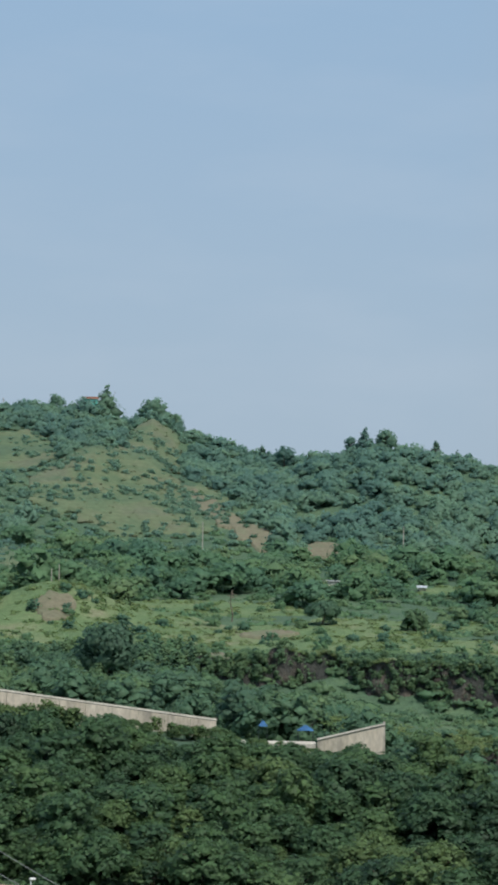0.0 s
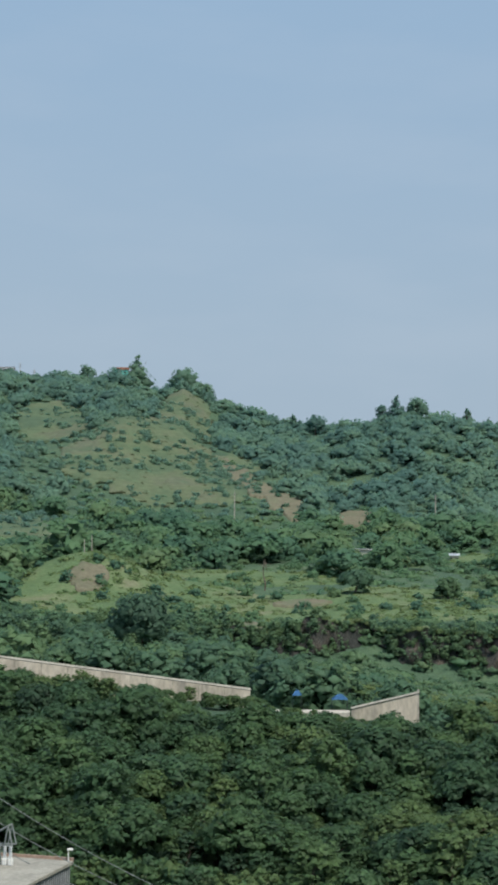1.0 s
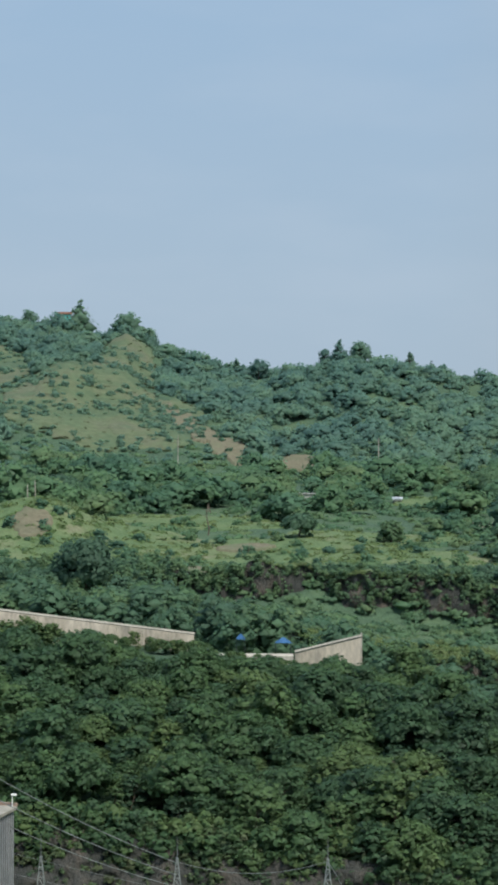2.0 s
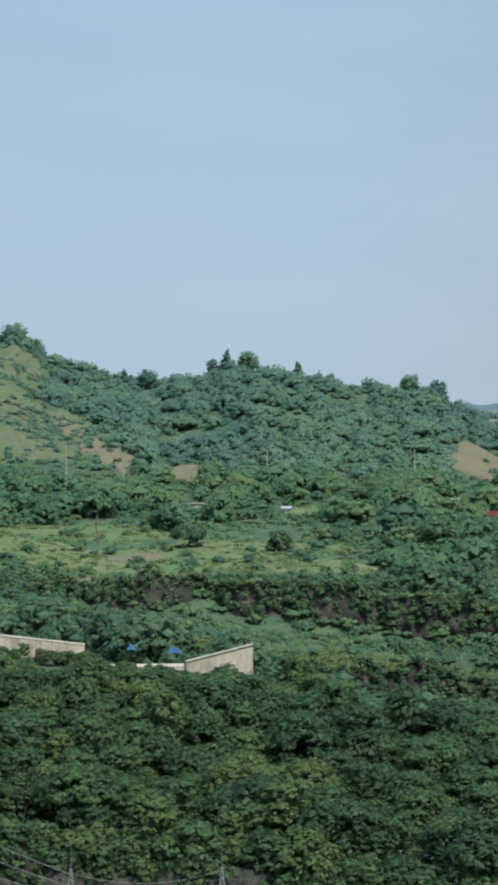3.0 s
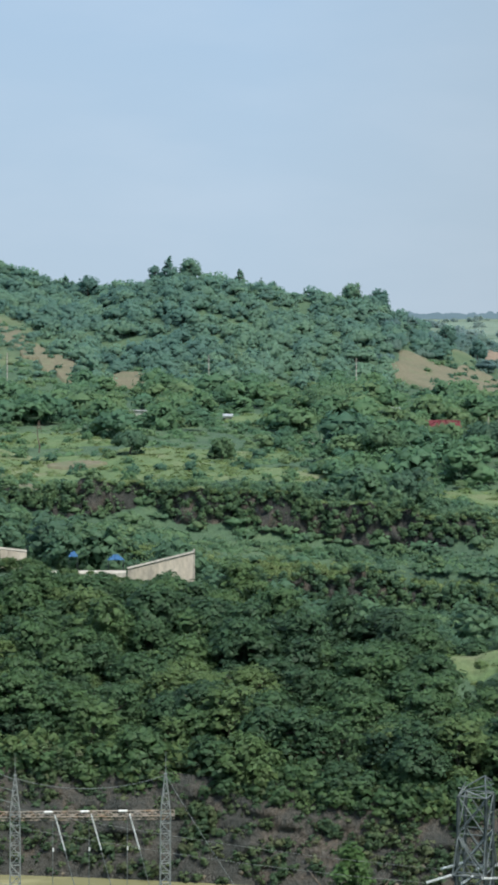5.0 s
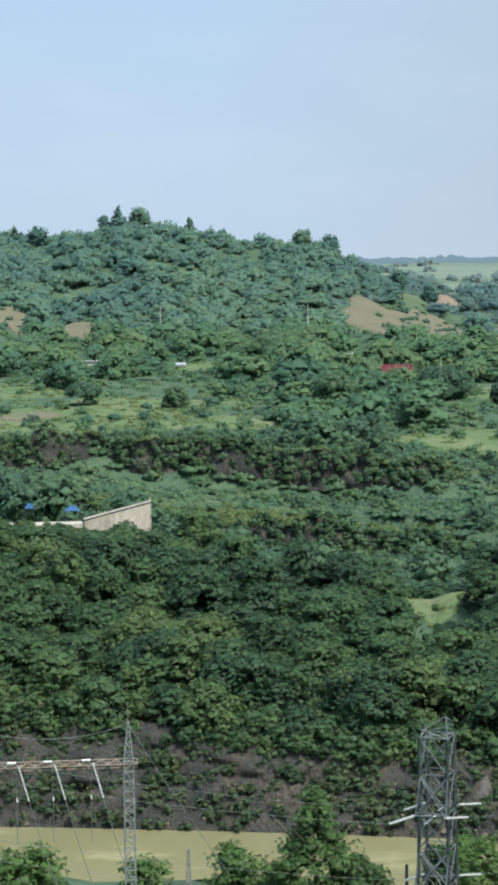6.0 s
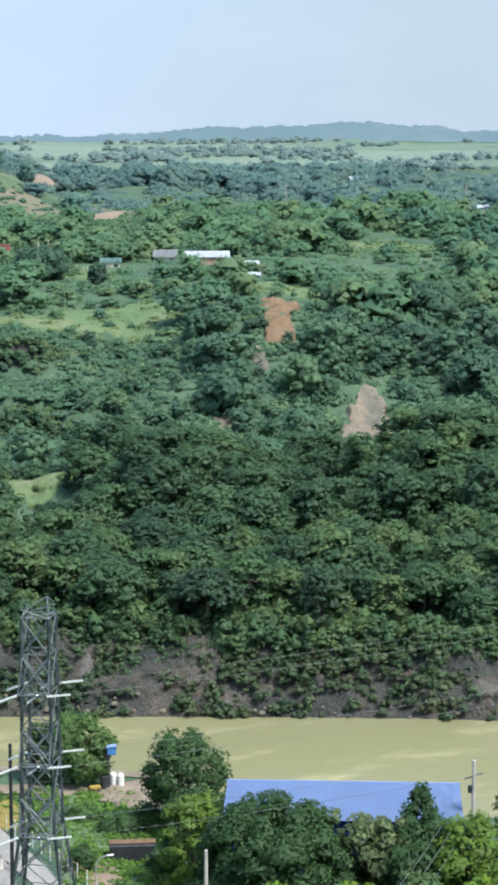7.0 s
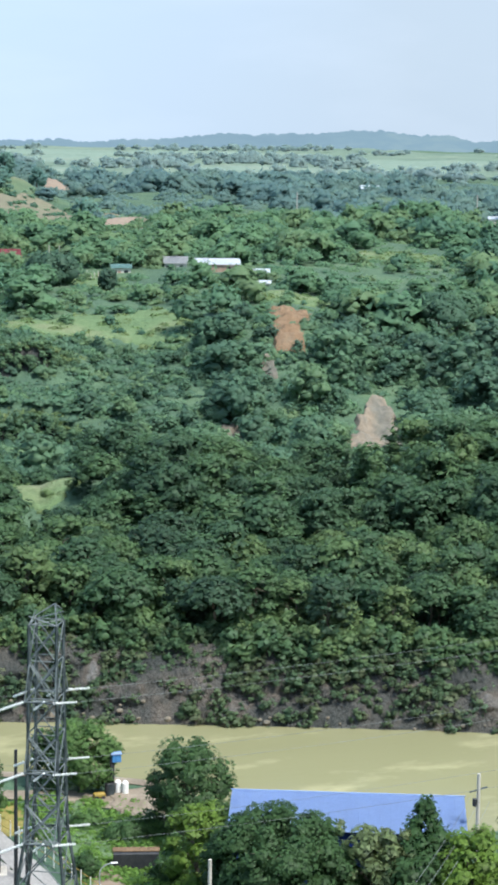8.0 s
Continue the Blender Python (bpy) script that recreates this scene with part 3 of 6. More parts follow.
def crown(seed, width, height, lobes, leaves, leaf, base=0.35, flat=0.75, shape="round", hug=(0.7, 1.35), ruffle=0.4, flutter=0.2, lie=0.75):
    """Leaf sprays on the shells of many uneven lobes: verts, triangles. width, height: of the whole plant; base: where the crown begins; hug, ruffle: how close and how flat the sprays lie."""
    rng = np.random.default_rng(seed)
    low = height * base
    tall = height - low
    verts, faces, normals, count = [], [], [], 0
    # lobes spiral over the dome, so that none hides inside
    k = np.arange(lobes)
    th = k * 2.39996 + rng.uniform(-0.5, 0.5, lobes) + rng.uniform(0, 6)
    up = np.clip((k + rng.uniform(0.1, 0.9, lobes)) / lobes, 0.02, 0.98)
    if shape == "cone":
        reach = (1.05 - up) * rng.uniform(0.6, 1.1, lobes)
    elif shape == "umbrella":
        reach = np.sqrt(1 - up) * rng.uniform(0.85, 1.1, lobes)
        up = 0.5 + 0.48 * up * rng.uniform(0.85, 1.0, lobes)
    else:
        reach = np.sqrt(np.clip(1 - (up * 1.12 - 0.22) ** 2, 0.04, 1)) * rng.uniform(0.62, 1.05, lobes)
    size = width * rng.uniform(0.10, 0.27, lobes) * (1.3 if lobes < 12 else 20 ** 0.4 / lobes ** 0.4)
    if shape == "cone":
        size = size * (1.45 - 1.05 * up)
    cx, cy = reach * np.cos(th) * (width / 2 - size * 0.6), reach * np.sin(th) * (width / 2 - size * 0.6)
    cz = low + up * (tall - size * 0.7)
    mid = np.array([0, 0, low + tall * 0.3])
    soft = lambda out, where: 0.85 * out + 0.65 * (where - mid) / (np.linalg.norm(where - mid, axis=1)[:, None] + 0.01) + (0, 0, 0.22 if lie > 0.4 else 0.55)
    for k in range(lobes):
        v = CORE * rng.uniform(0.7, 1.0, (6, 1)) * size[k] * np.array([1, 1, flat]) + (cx[k], cy[k], cz[k])
        verts.append(v)
        normals.append(soft(CORE, v))
        faces.append(CORE_FACES + count)
        count += 6
    share = rng.choice(lobes, leaves, p=size ** 2 / (size ** 2).sum())
    n = rng.normal(size=(leaves, 3)) + (0, 0, 0.75)
    n /= np.linalg.norm(n, axis=1)[:, None]
    r = size[share] * rng.uniform(hug[0], hug[1], leaves)
    p = np.stack([cx[share], cy[share], cz[share]], -1) + n * r[:, None] * np.array([1, 1, flat])
    face = 0.8 * n + rng.normal(scale=ruffle, size=(leaves, 3)) + (0, 0, lie)
    face /= np.linalg.norm(face, axis=1)[:, None]
    side = np.cross(face, rng.normal(size=(leaves, 3)))
    side /= np.linalg.norm(side, axis=1)[:, None]
    along = np.cross(face, side)
    s = leaf * rng.uniform(0.5, 1.3, leaves)[:, None]
    spray = np.stack([p - side * s * 0.6 - along * s * 0.35, p + side * s * 0.6 - along * s * 0.35, p + along * s * 0.7 - face * s * 0.15], 1)
    verts.append(spray.reshape(-1, 3))
    normals.append(np.repeat(soft(n, p) + rng.normal(scale=flutter, size=(leaves, 3)), 3, axis=0))
    faces.append(count + 3 * np.arange(leaves)[:, None] + np.arange(3))
    normals = np.concatenate(normals)
    return np.concatenate(verts), np.concatenate(faces), normals / np.linalg.norm(normals, axis=1)[:, None]


def trunk_mesh(name, seed, height, width, thick, reach=0.62, limbs=5):
    """A tapered, slightly bent trunk that forks into limbs."""
    rng = random.Random(seed)
    bm = fresh()
    p, r = Vector((0, 0, -0.6)), thick
    fork = None
    steps = 4
    for k in range(steps):
        nxt = Vector((rng.uniform(-0.05, 0.05) * height, rng.uniform(-0.05, 0.05) * height, height * reach * (k + 1) / steps))
        bar(bm, p, nxt, r * 2, 7, r * 2 * 0.8)
        p, r = nxt, r * 0.8
        if k == 1:
            fork = nxt.copy()
    for k in range(limbs):
        a = 2 * math.pi * (k + rng.random() * 0.6) / limbs
        tip = Vector((math.cos(a) * width * 0.33, math.sin(a) * width * 0.33, height * rng.uniform(0.55, 0.82)))
        bar(bm, fork.lerp(p, rng.random()), tip, thick * 0.75, 5, thick * 0.2)
    me = bpy.data.meshes.new(name)
    bm.to_mesh(me)
    bm.free()
    me.materials.append(BARK)
    return me


def spread_plants(d0, d1, az0, az1, spacing, seed, keep=None, margin=0.4):
    """Places over the land, evenly but jittered: x, y."""
    rng = np.random.default_rng(seed)
    xs, ys = [], []
    d = d0
    while d < d1:
        n = max(1, int(d * radians(az1 - az0) / spacing))
        az = az0 + (np.arange(n) + rng.uniform(0.05, 0.95, n)) * (az1 - az0) / n
        r = d + rng.uniform(-0.5, 0.5, n) * spacing
        xs.append(r * np.sin(np.radians(az)))
        ys.append(r * np.cos(np.radians(az)))
        d += spacing
    x, y = np.concatenate(xs), np.concatenate(ys)
    ok = ~is_clear(x, y, margin) if margin > -9 else np.ones(len(x), bool)
    if keep is not None:
        ok &= keep(x, y)
    return x[ok], y[ok]


def shortened(x, y, steps=(8, 16, 26, 38, 52, 72, 96)):
    """Lowers plants that would hide an open field or a house from the camera."""
    low = np.ones(np.shape(x))
    d = np.hypot(x, y)
    for step in steps:
        k = 1 + step / d
        low = np.where(is_clear(x * k, y * k), np.minimum(low, 0.30 + min(step, 40) * 0.006), low)
    return low


def woods(name, kinds, x, y, sizes, material, label, seed, sink=0.3, z=None, low=None, skew=1.0, most=None):
    """Many far plants in one mesh; skew: above 1, few are large."""
    rng = np.random.default_rng(seed)
    z = land(x, y) if z is None else z
    verts, faces, tints, normals, count = [], [], [], [], 0
    low = np.ones(len(x)) if low is None else low
    stand = lumps(x, y, 45, seed)
    for k in range(len(x)):
        v, f, n = kinds[int(rng.integers(len(kinds)))]
        a, s = rng.uniform(0, 6.283), (sizes[0] + (sizes[1] - sizes[0]) * rng.random() ** skew) * low[k]
        s = s if most is None else min(s, most[k])
        c, w = math.cos(a) * s, math.sin(a) * s
        verts.append(np.stack([v[:, 0] * c - v[:, 1] * w + x[k], v[:, 0] * w + v[:, 1] * c + y[k], v[:, 2] * s * rng.uniform(0.85, 1.15) + z[k] - sink], -1))
        normals.append(np.stack([n[:, 0] * math.cos(a) - n[:, 1] * math.sin(a), n[:, 0] * math.sin(a) + n[:, 1] * math.cos(a), n[:, 2]], -1))
        faces.append(f + count)
        tints.append(np.full(len(v), np.clip(0.5 + 0.3 * stand[k] + rng.uniform(-0.38, 0.38), 0, 1)))
        count += len(v)
    me = mesh_of(name, np.concatenate(verts), np.concatenate(faces), material, np.concatenate(tints), normals=np.concatenate(normals))
    tagged(new(name, me), label, "woods", kind="stuff")


def beyond_bank(x, y):
    return y - far_bank(x) > 7.6


def crest_limit(x, y):
    """Caps trees on the ridge crest under the camera's sight line to the road wall."""
    d, az = np.hypot(x, y), np.degrees(np.arctan2(x, y))
    foot = np.interp(az, [-14, -0.8, -0.6, 1.0, 2.0, 2.15, 4.1, 4.3], [28.0, 19.2, 18.6, 18.0, 17.6, 17.6, 17.9, 60.0]) + np.interp(az, [-1, 1], [1.1, 0.35]) * lumps(az, 0 * az, 0.8, 77)
    return np.clip((60 - (60 - foot) * d / 330 - land(x, y)) / 6.6, 0.28, 9)


# the wooded ridge over the river
FOREST_KINDS = [(5.8, 6.0, "round"), (6.6, 6.2, "umbrella"), (5.0, 6.8, "round"), (7.2, 6.6, "umbrella"), (5.4, 5.4, "round"), (6.2, 7.2, "round")]
forest_shapes = [crown(200 + k, w, h, 36, 960, 0.43, 0.06, 0.5, s, (0.7, 1.5)) for k, (w, h, s) in enumerate(FOREST_KINDS)]
fx, fy = spread_plants(212, 306, -9.6, 26.8, 4.3, 21, beyond_bank, 0.5)
close = (np.hypot(fx, fy) < 246) & (fx > -12) & (fx < 96)
close &= np.cumsum(close) <= 290
woods("forest", forest_shapes, fx[~close], fy[~close], (0.6, 1.55), LEAF_FOREST, "dense dark green broadleaf forest on the river ridge", 22, skew=1.5, low=shortened(fx[~close], fy[~close]), most=crest_limit(fx[~close], fy[~close]))
forest_meshes = [(trunk_mesh("trunk", 300 + k, h, w, 0.16), mesh_of("crown", v, f, LEAF_FOREST, normals=n)) for k, ((w, h, s), (v, f, n)) in enumerate(zip(FOREST_KINDS, forest_shapes))]
rng = random.Random(5)
for px, py in zip(fx[close], fy[close]):
    t_mesh, c_mesh = forest_meshes[rng.randrange(len(forest_meshes))]
    tree = thing("forest_tree", (px, py, ground_z(px, py) - 0.3), "leafy green broadleaf tree on the slope above the river", "tree", "trees above the river bank", rng.uniform(0, 360))
    s = rng.uniform(0.65, 1.3)
    tree.scale = (s, s, s * rng.uniform(0.9, 1.1))
    part("trunk", t_mesh, None, tree)
    part("crown", c_mesh, None, tree)

# scrub on the cliff
shrub_shapes = [crown(230 + k, 2.6, 1.9, 4, 34, 0.62, 0.0, 0.8) for k in range(4)]
rs = np.random.default_rng(31)
bx = rs.uniform(-60, 118, 5600)
up = rs.uniform(0.02, 1.3, 5600)
by = far_bank(bx) - 1.1 + up * 7.6
bz = np.interp(np.degrees(np.arctan2(bx, by)), AZ, CLIFF) * np.minimum(up, 1.05) - 0.1
thick_scrub = 0.75 * lumps(bx, up * 11, 2.6, 33) + 1.0 * (up - 0.5) + 0.3 * np.clip((30 - bx) / 40, -0.6, 1) + rs.uniform(-0.9, 0.9, 5600) > -0.25
woods("cliff_scrub", shrub_shapes, bx[thick_scrub], by[thick_scrub], (0.18, 0.8), LEAF_CLIFF, "green scrub and creepers clinging to the rock bank", 34, 0.2, bz[thick_scrub])

ux = rs.uniform(-60, 118, 620)
uw = rs.uniform(0.8, 1.45, 620)
uy = far_bank(ux) - 1.1 + uw * 7.6
uz = np.interp(np.degrees(np.arctan2(ux, uy)), AZ, CLIFF) * np.minimum(uw, 1.05) - 0.3
brush_shapes = [crown(236 + k, 2.6, 1.9, 6, 84, 0.36, 0.0, 0.7) for k in range(4)]
woods("bank_brush", brush_shapes, ux, uy, (0.7, 1.6), LEAF_FOREST, "leafy brush overhanging the top of the rock bank", 45, 0.2, uz)

# the far slopes, the terrace, the hills and the plain
slope_shapes = [crown(240 + k, 6.4, 5.8, 15, 210, 0.72, 0.0, 0.55, s, (0.7, 1.4), 0.35, 0.18, 0.45) for k, s in enumerate(("round", "umbrella", "round", "round"))]


def on_step(x, y, give=0.0):
    """On one of the quarried rock faces of the slope."""
    d, az = np.hypot(x, y), np.degrees(np.arctan2(x, y))
    return (az > -2.6) & (az < 13.6) & ((np.abs(d - 395) < 7 + give) | (np.abs(d - 426) < 6 + give))


sx, sy = spread_plants(312, 462, -9.6, 26.8, 4.9, 23, lambda x, y: (lumps(x, y, 17, 50) > -0.8) & ~on_step(x, y) & ~((np.hypot(x, y) < 338) & (x < 26)))
woods("slope_woods", slope_shapes, sx, sy, (0.5, 1.75), LEAF_SLOPE_HAZED, "haze-tinted bushes and trees covering stepped slopes", 24, skew=2.2, low=shortened(sx, sy) * np.where((np.hypot(sx, sy) > 350) & (np.hypot(sx, sy) < 424) & (sx < 92) & (sx > 0), np.where(np.hypot(sx, sy) < 392, 0.34, 0.5), 1.0))
table_shapes = [crown(260 + k, 8.6, 6.4, 13, 165, 0.92, 0.0, 0.52, s, (0.75, 1.35), 0.3, 0.12, 0.35) for k, s in enumerate(("umbrella", "round", "round", "umbrella"))]
tx, ty = spread_plants(462, 765, -9.6, 26.8, 7.4, 25, lambda x, y: lumps(x, y, 40, 51) + 0.5 * lumps(x, y, 15, 52) > -0.42)
woods("terrace_woods", table_shapes, tx, ty, (0.45, 1.75), LEAF_TABLE_HAZED, "scattered green trees and bushes on the terrace", 26, skew=2.2, low=shortened(tx, ty))
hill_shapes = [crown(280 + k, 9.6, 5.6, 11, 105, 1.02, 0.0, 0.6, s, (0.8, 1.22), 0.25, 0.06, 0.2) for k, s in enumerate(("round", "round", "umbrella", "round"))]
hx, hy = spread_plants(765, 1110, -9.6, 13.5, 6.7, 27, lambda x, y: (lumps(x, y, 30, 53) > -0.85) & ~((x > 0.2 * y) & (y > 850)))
woods("hill_woods", hill_shapes, hx, hy, (0.5, 1.35), LEAF_HILL_HAZED, "trees covering the hillsides, tinted blue-green with haze", 28, skew=1.8, low=shortened(hx, hy))
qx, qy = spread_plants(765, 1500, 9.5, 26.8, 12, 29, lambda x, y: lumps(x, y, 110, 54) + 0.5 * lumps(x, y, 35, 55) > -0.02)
woods("plain_woods", hill_shapes, qx, qy, (0.6, 2.1), LEAF_PLAIN_HAZED, "trees and hedgerows of the wide plain", 30, skew=1.8, low=shortened(qx, qy, (10, 25, 45, 70, 100, 140, 190)))
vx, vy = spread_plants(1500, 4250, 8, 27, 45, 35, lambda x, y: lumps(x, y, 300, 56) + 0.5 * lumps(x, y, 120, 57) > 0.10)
woods("distant_woods", hill_shapes, vx, vy, (1.0, 2.6), LEAF_DISTANT_HAZED, "far-off woods towards the horizon", 36)
cx_, cy_ = spread_plants(312, 800, -9.6, 26.8, 8.4, 37, lambda x, y: ~((np.hypot(x, y) < 345) & (x < 26)), 0.0)
cover_shapes = [crown(290 + k, 6.5, 1.7, 6, 46, 0.75, 0.0, 0.5, "round", (0.7, 1.4), 0.35, 0.15, 0.3) for k in range(3)]
woods("terrace_scrub", cover_shapes, cx_, cy_, (0.5, 1.3), LEAF_TABLE_HAZED, "low green scrub between the trees", 38)

cx_, cy_ = spread_plants(312, 470, -9.6, 26.8, 3.9, 39, lambda x, y: ~((np.hypot(x, y) < 345) & (x < 26)), 0.0)
woods("slope_scrub", cover_shapes, cx_, cy_, (0.5, 1.05), LEAF_SLOPE_HAZED, "low green scrub covering the slopes", 43)
cx_, cy_ = spread_plants(800, 1500, 9, 27, 17, 41)
woods("plain_scrub", cover_shapes, cx_, cy_, (0.9, 2.2), LEAF_PLAIN_HAZED, "low green hedges and crops of the plain", 42)

def in_spots(spots):
    """Inside any of the given ovals."""
    def test(x, y):
        out = np.zeros(np.shape(x), bool)
        for cx, cy, rx, ry in spots:
            turn = math.atan2(cx, cy)
            u, v = (x - cx) * math.cos(turn) - (y - cy) * math.sin(turn), (x - cx) * math.sin(turn) + (y - cy) * math.cos(turn)
            out |= (u / rx) ** 2 + (v / ry) ** 2 < 1
        return out
    return test


HILL_TUFT = leafy("hill_tufts", [(0.0, (0.058, 0.101, 0.055)), (0.5, (0.082, 0.124, 0.063)), (0.8, (0.112, 0.133, 0.074)), (1.0, (0.102, 0.115, 0.070))], 0.7, 0.2, 2.5, 0.46)
tuft_shapes = [crown(296 + k, 6.0, 1.0, 7, 36, 0.7, 0.0, 0.5, "round", (0.7, 1.3), 0.3) for k in range(3)]
cx_, cy_ = spread_plants(640, 1060, -9, 1, 5.2, 46, in_spots([(x, y, rx * 1.08, ry * 1.08) for x, y, rx, ry in HILL_GRASS]), -99)
woods("hill_grass_tufts", tuft_shapes, cx_, cy_, (0.3, 0.8), HILL_TUFT, "olive tufts of long grass on the open hillside", 47, -0.15)


bush_shapes = [crown(810 + k, 4.6, 3.2, 9, 72, 0.7, 0.0, 0.65) for k in range(3)]


def build_ledge(az0, az1, dist, high, seed):
    """A quarried step in the slope: a rough dark rock face with a grassy shelf on top."""
    az = np.arange(az0, az1, 0.06)
    row = np.linspace(0, 1, 12)
    ga, gr = np.meshgrid(np.radians(az), row)
    fade = np.sin(np.clip((np.degrees(ga) - az0) / (az1 - az0), 0, 1) * math.pi) ** 0.4 * np.clip(0.9 + 0.2 * lumps(np.degrees(ga), 0 * ga, 1.1, seed + 3) + 0.12 * lumps(np.degrees(ga), 0 * ga, 0.3, seed + 4), 0.0, 1.15)
    base = land(dist * np.sin(ga), dist * np.cos(ga))
    d = dist + gr * 2.2 + lumps(np.degrees(ga) * 8, gr * 6, 2.0, seed) * 1.0 + lumps(np.degrees(ga) * 8, gr * 6, 0.7, seed + 1) * 0.5 + 3 * lumps(np.degrees(ga), 0 * ga, 1.3, seed + 2)
    z = base - 1.5 + gr * (high + 1.5) * fade
    r, c = ga.shape
    i, j = np.meshgrid(np.arange(r - 1), np.arange(c - 1), indexing="ij")
    f = np.stack([i * c + j, i * c + j + 1, (i + 1) * c + j + 1, (i + 1) * c + j], -1).reshape(-1, 4)
    tagged(new("rock_ledge", mesh_of("rock_ledge", np.stack([d * np.sin(ga), d * np.cos(ga), z], -1).reshape(-1, 3), f, ROCK)), "dark bare rock step across the slope", "rock face", kind="structure")
    top = np.stack([d[-1], d[-1] + 3, d[-1] + 9])
    a3 = np.stack([ga[-1]] * 3)
    z3 = np.stack([z[-1], z[-1] + 0.2, land(top[2] * np.sin(a3[2]), top[2] * np.cos(a3[2])) - 0.3])
    i, j = np.meshgrid(np.arange(2), np.arange(c - 1), indexing="ij")
    f = np.stack([i * c + j, i * c + j + 1, (i + 1) * c + j + 1, (i + 1) * c + j], -1).reshape(-1, 4)
    tagged(new("grass_shelf", mesh_of("grass_shelf", np.stack([top * np.sin(a3), top * np.cos(a3), z3], -1).reshape(-1, 3), f, GRASS)), "narrow green grassy shelf above the rock step", "shelf", kind="structure")
    rng = np.random.default_rng(seed)
    k = rng.integers(0, c, int((az1 - az0) * 55))
    back = rng.uniform(0, 1, len(k))
    woods("shelf_grass", cover_shapes, (top[0][k] + 8.5 * back) * np.sin(ga[0][k]), (top[0][k] + 8.5 * back) * np.cos(ga[0][k]), (0.2, 0.55), GRASSY, "long green grass on the narrow shelf", seed + 9, 0.1, z3[1][k] + (z3[2][k] - z3[1][k]) * back)
    k = rng.integers(0, c, int((az1 - az0) * 48))
    lift = rng.uniform(0.05, 1.15, len(k))
    bx, by = (d[0][k] + 1.6 * lift) * np.sin(ga[0][k]), (d[0][k] + 1.6 * lift) * np.cos(ga[0][k])
    woods("ledge_scrub", bush_shapes, bx, by, (0.16, 0.5), LEAF_SLOPE_HAZED, "dark scrub hanging on the rock step", seed + 5, 0.2, base[0][k] + high * lift * fade[0][k])


build_ledge(-2.4, 13.4, 424.5, 7.6, 500)
build_ledge(-2.0, 13.6, 393.5, 7.4, 520)


def build_far_hills():
    """The last line of hills, so far off that it does not shift; emission gives it its haze colour."""
    m, n, l, b = shader("glowing_far_hills")
    # the hills emit their blue-grey haze tone instead of being lit
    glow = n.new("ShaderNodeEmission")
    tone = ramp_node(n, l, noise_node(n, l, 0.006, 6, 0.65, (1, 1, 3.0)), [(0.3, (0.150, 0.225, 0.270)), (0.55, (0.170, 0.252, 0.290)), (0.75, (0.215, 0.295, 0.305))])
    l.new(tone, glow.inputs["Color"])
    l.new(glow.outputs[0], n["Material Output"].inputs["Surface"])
    az = np.arange(-20, 40, 0.02)
    d = 4350.0
    top = np.interp(az, FAR_AZ, FAR_Z) - 2 + lumps(az, 0 * az, 0.9, 70) * 5 + lumps(az, 0 * az, 0.16, 71) * 2.4 + lumps(az, 0 * az, 0.05, 72) * 1.6
    x, y = d * np.sin(np.radians(az)), d * np.cos(np.radians(az))
    rows = [np.stack([x * k, y * k, z], -1) for k, z in ((0.96, 0 * az + 30), (0.985, top * 0.62 + 18), (1.0, top), (1.02, 0 * az + 20))]
    c = len(az)
    i, j = np.meshgrid(np.arange(3), np.arange(c - 1), indexing="ij")
    f = np.stack([i * c + j, i * c + j + 1, (i + 1) * c + j + 1, (i + 1) * c + j], -1).reshape(-1, 4)
    tagged(new("backdrop", mesh_of("backdrop", np.concatenate(rows), f, m)), "far wooded hills on the horizon, glowing in blue-grey haze colours", "hills", kind="structure")


build_far_hills()

# ---- the walled road above the ridge ----


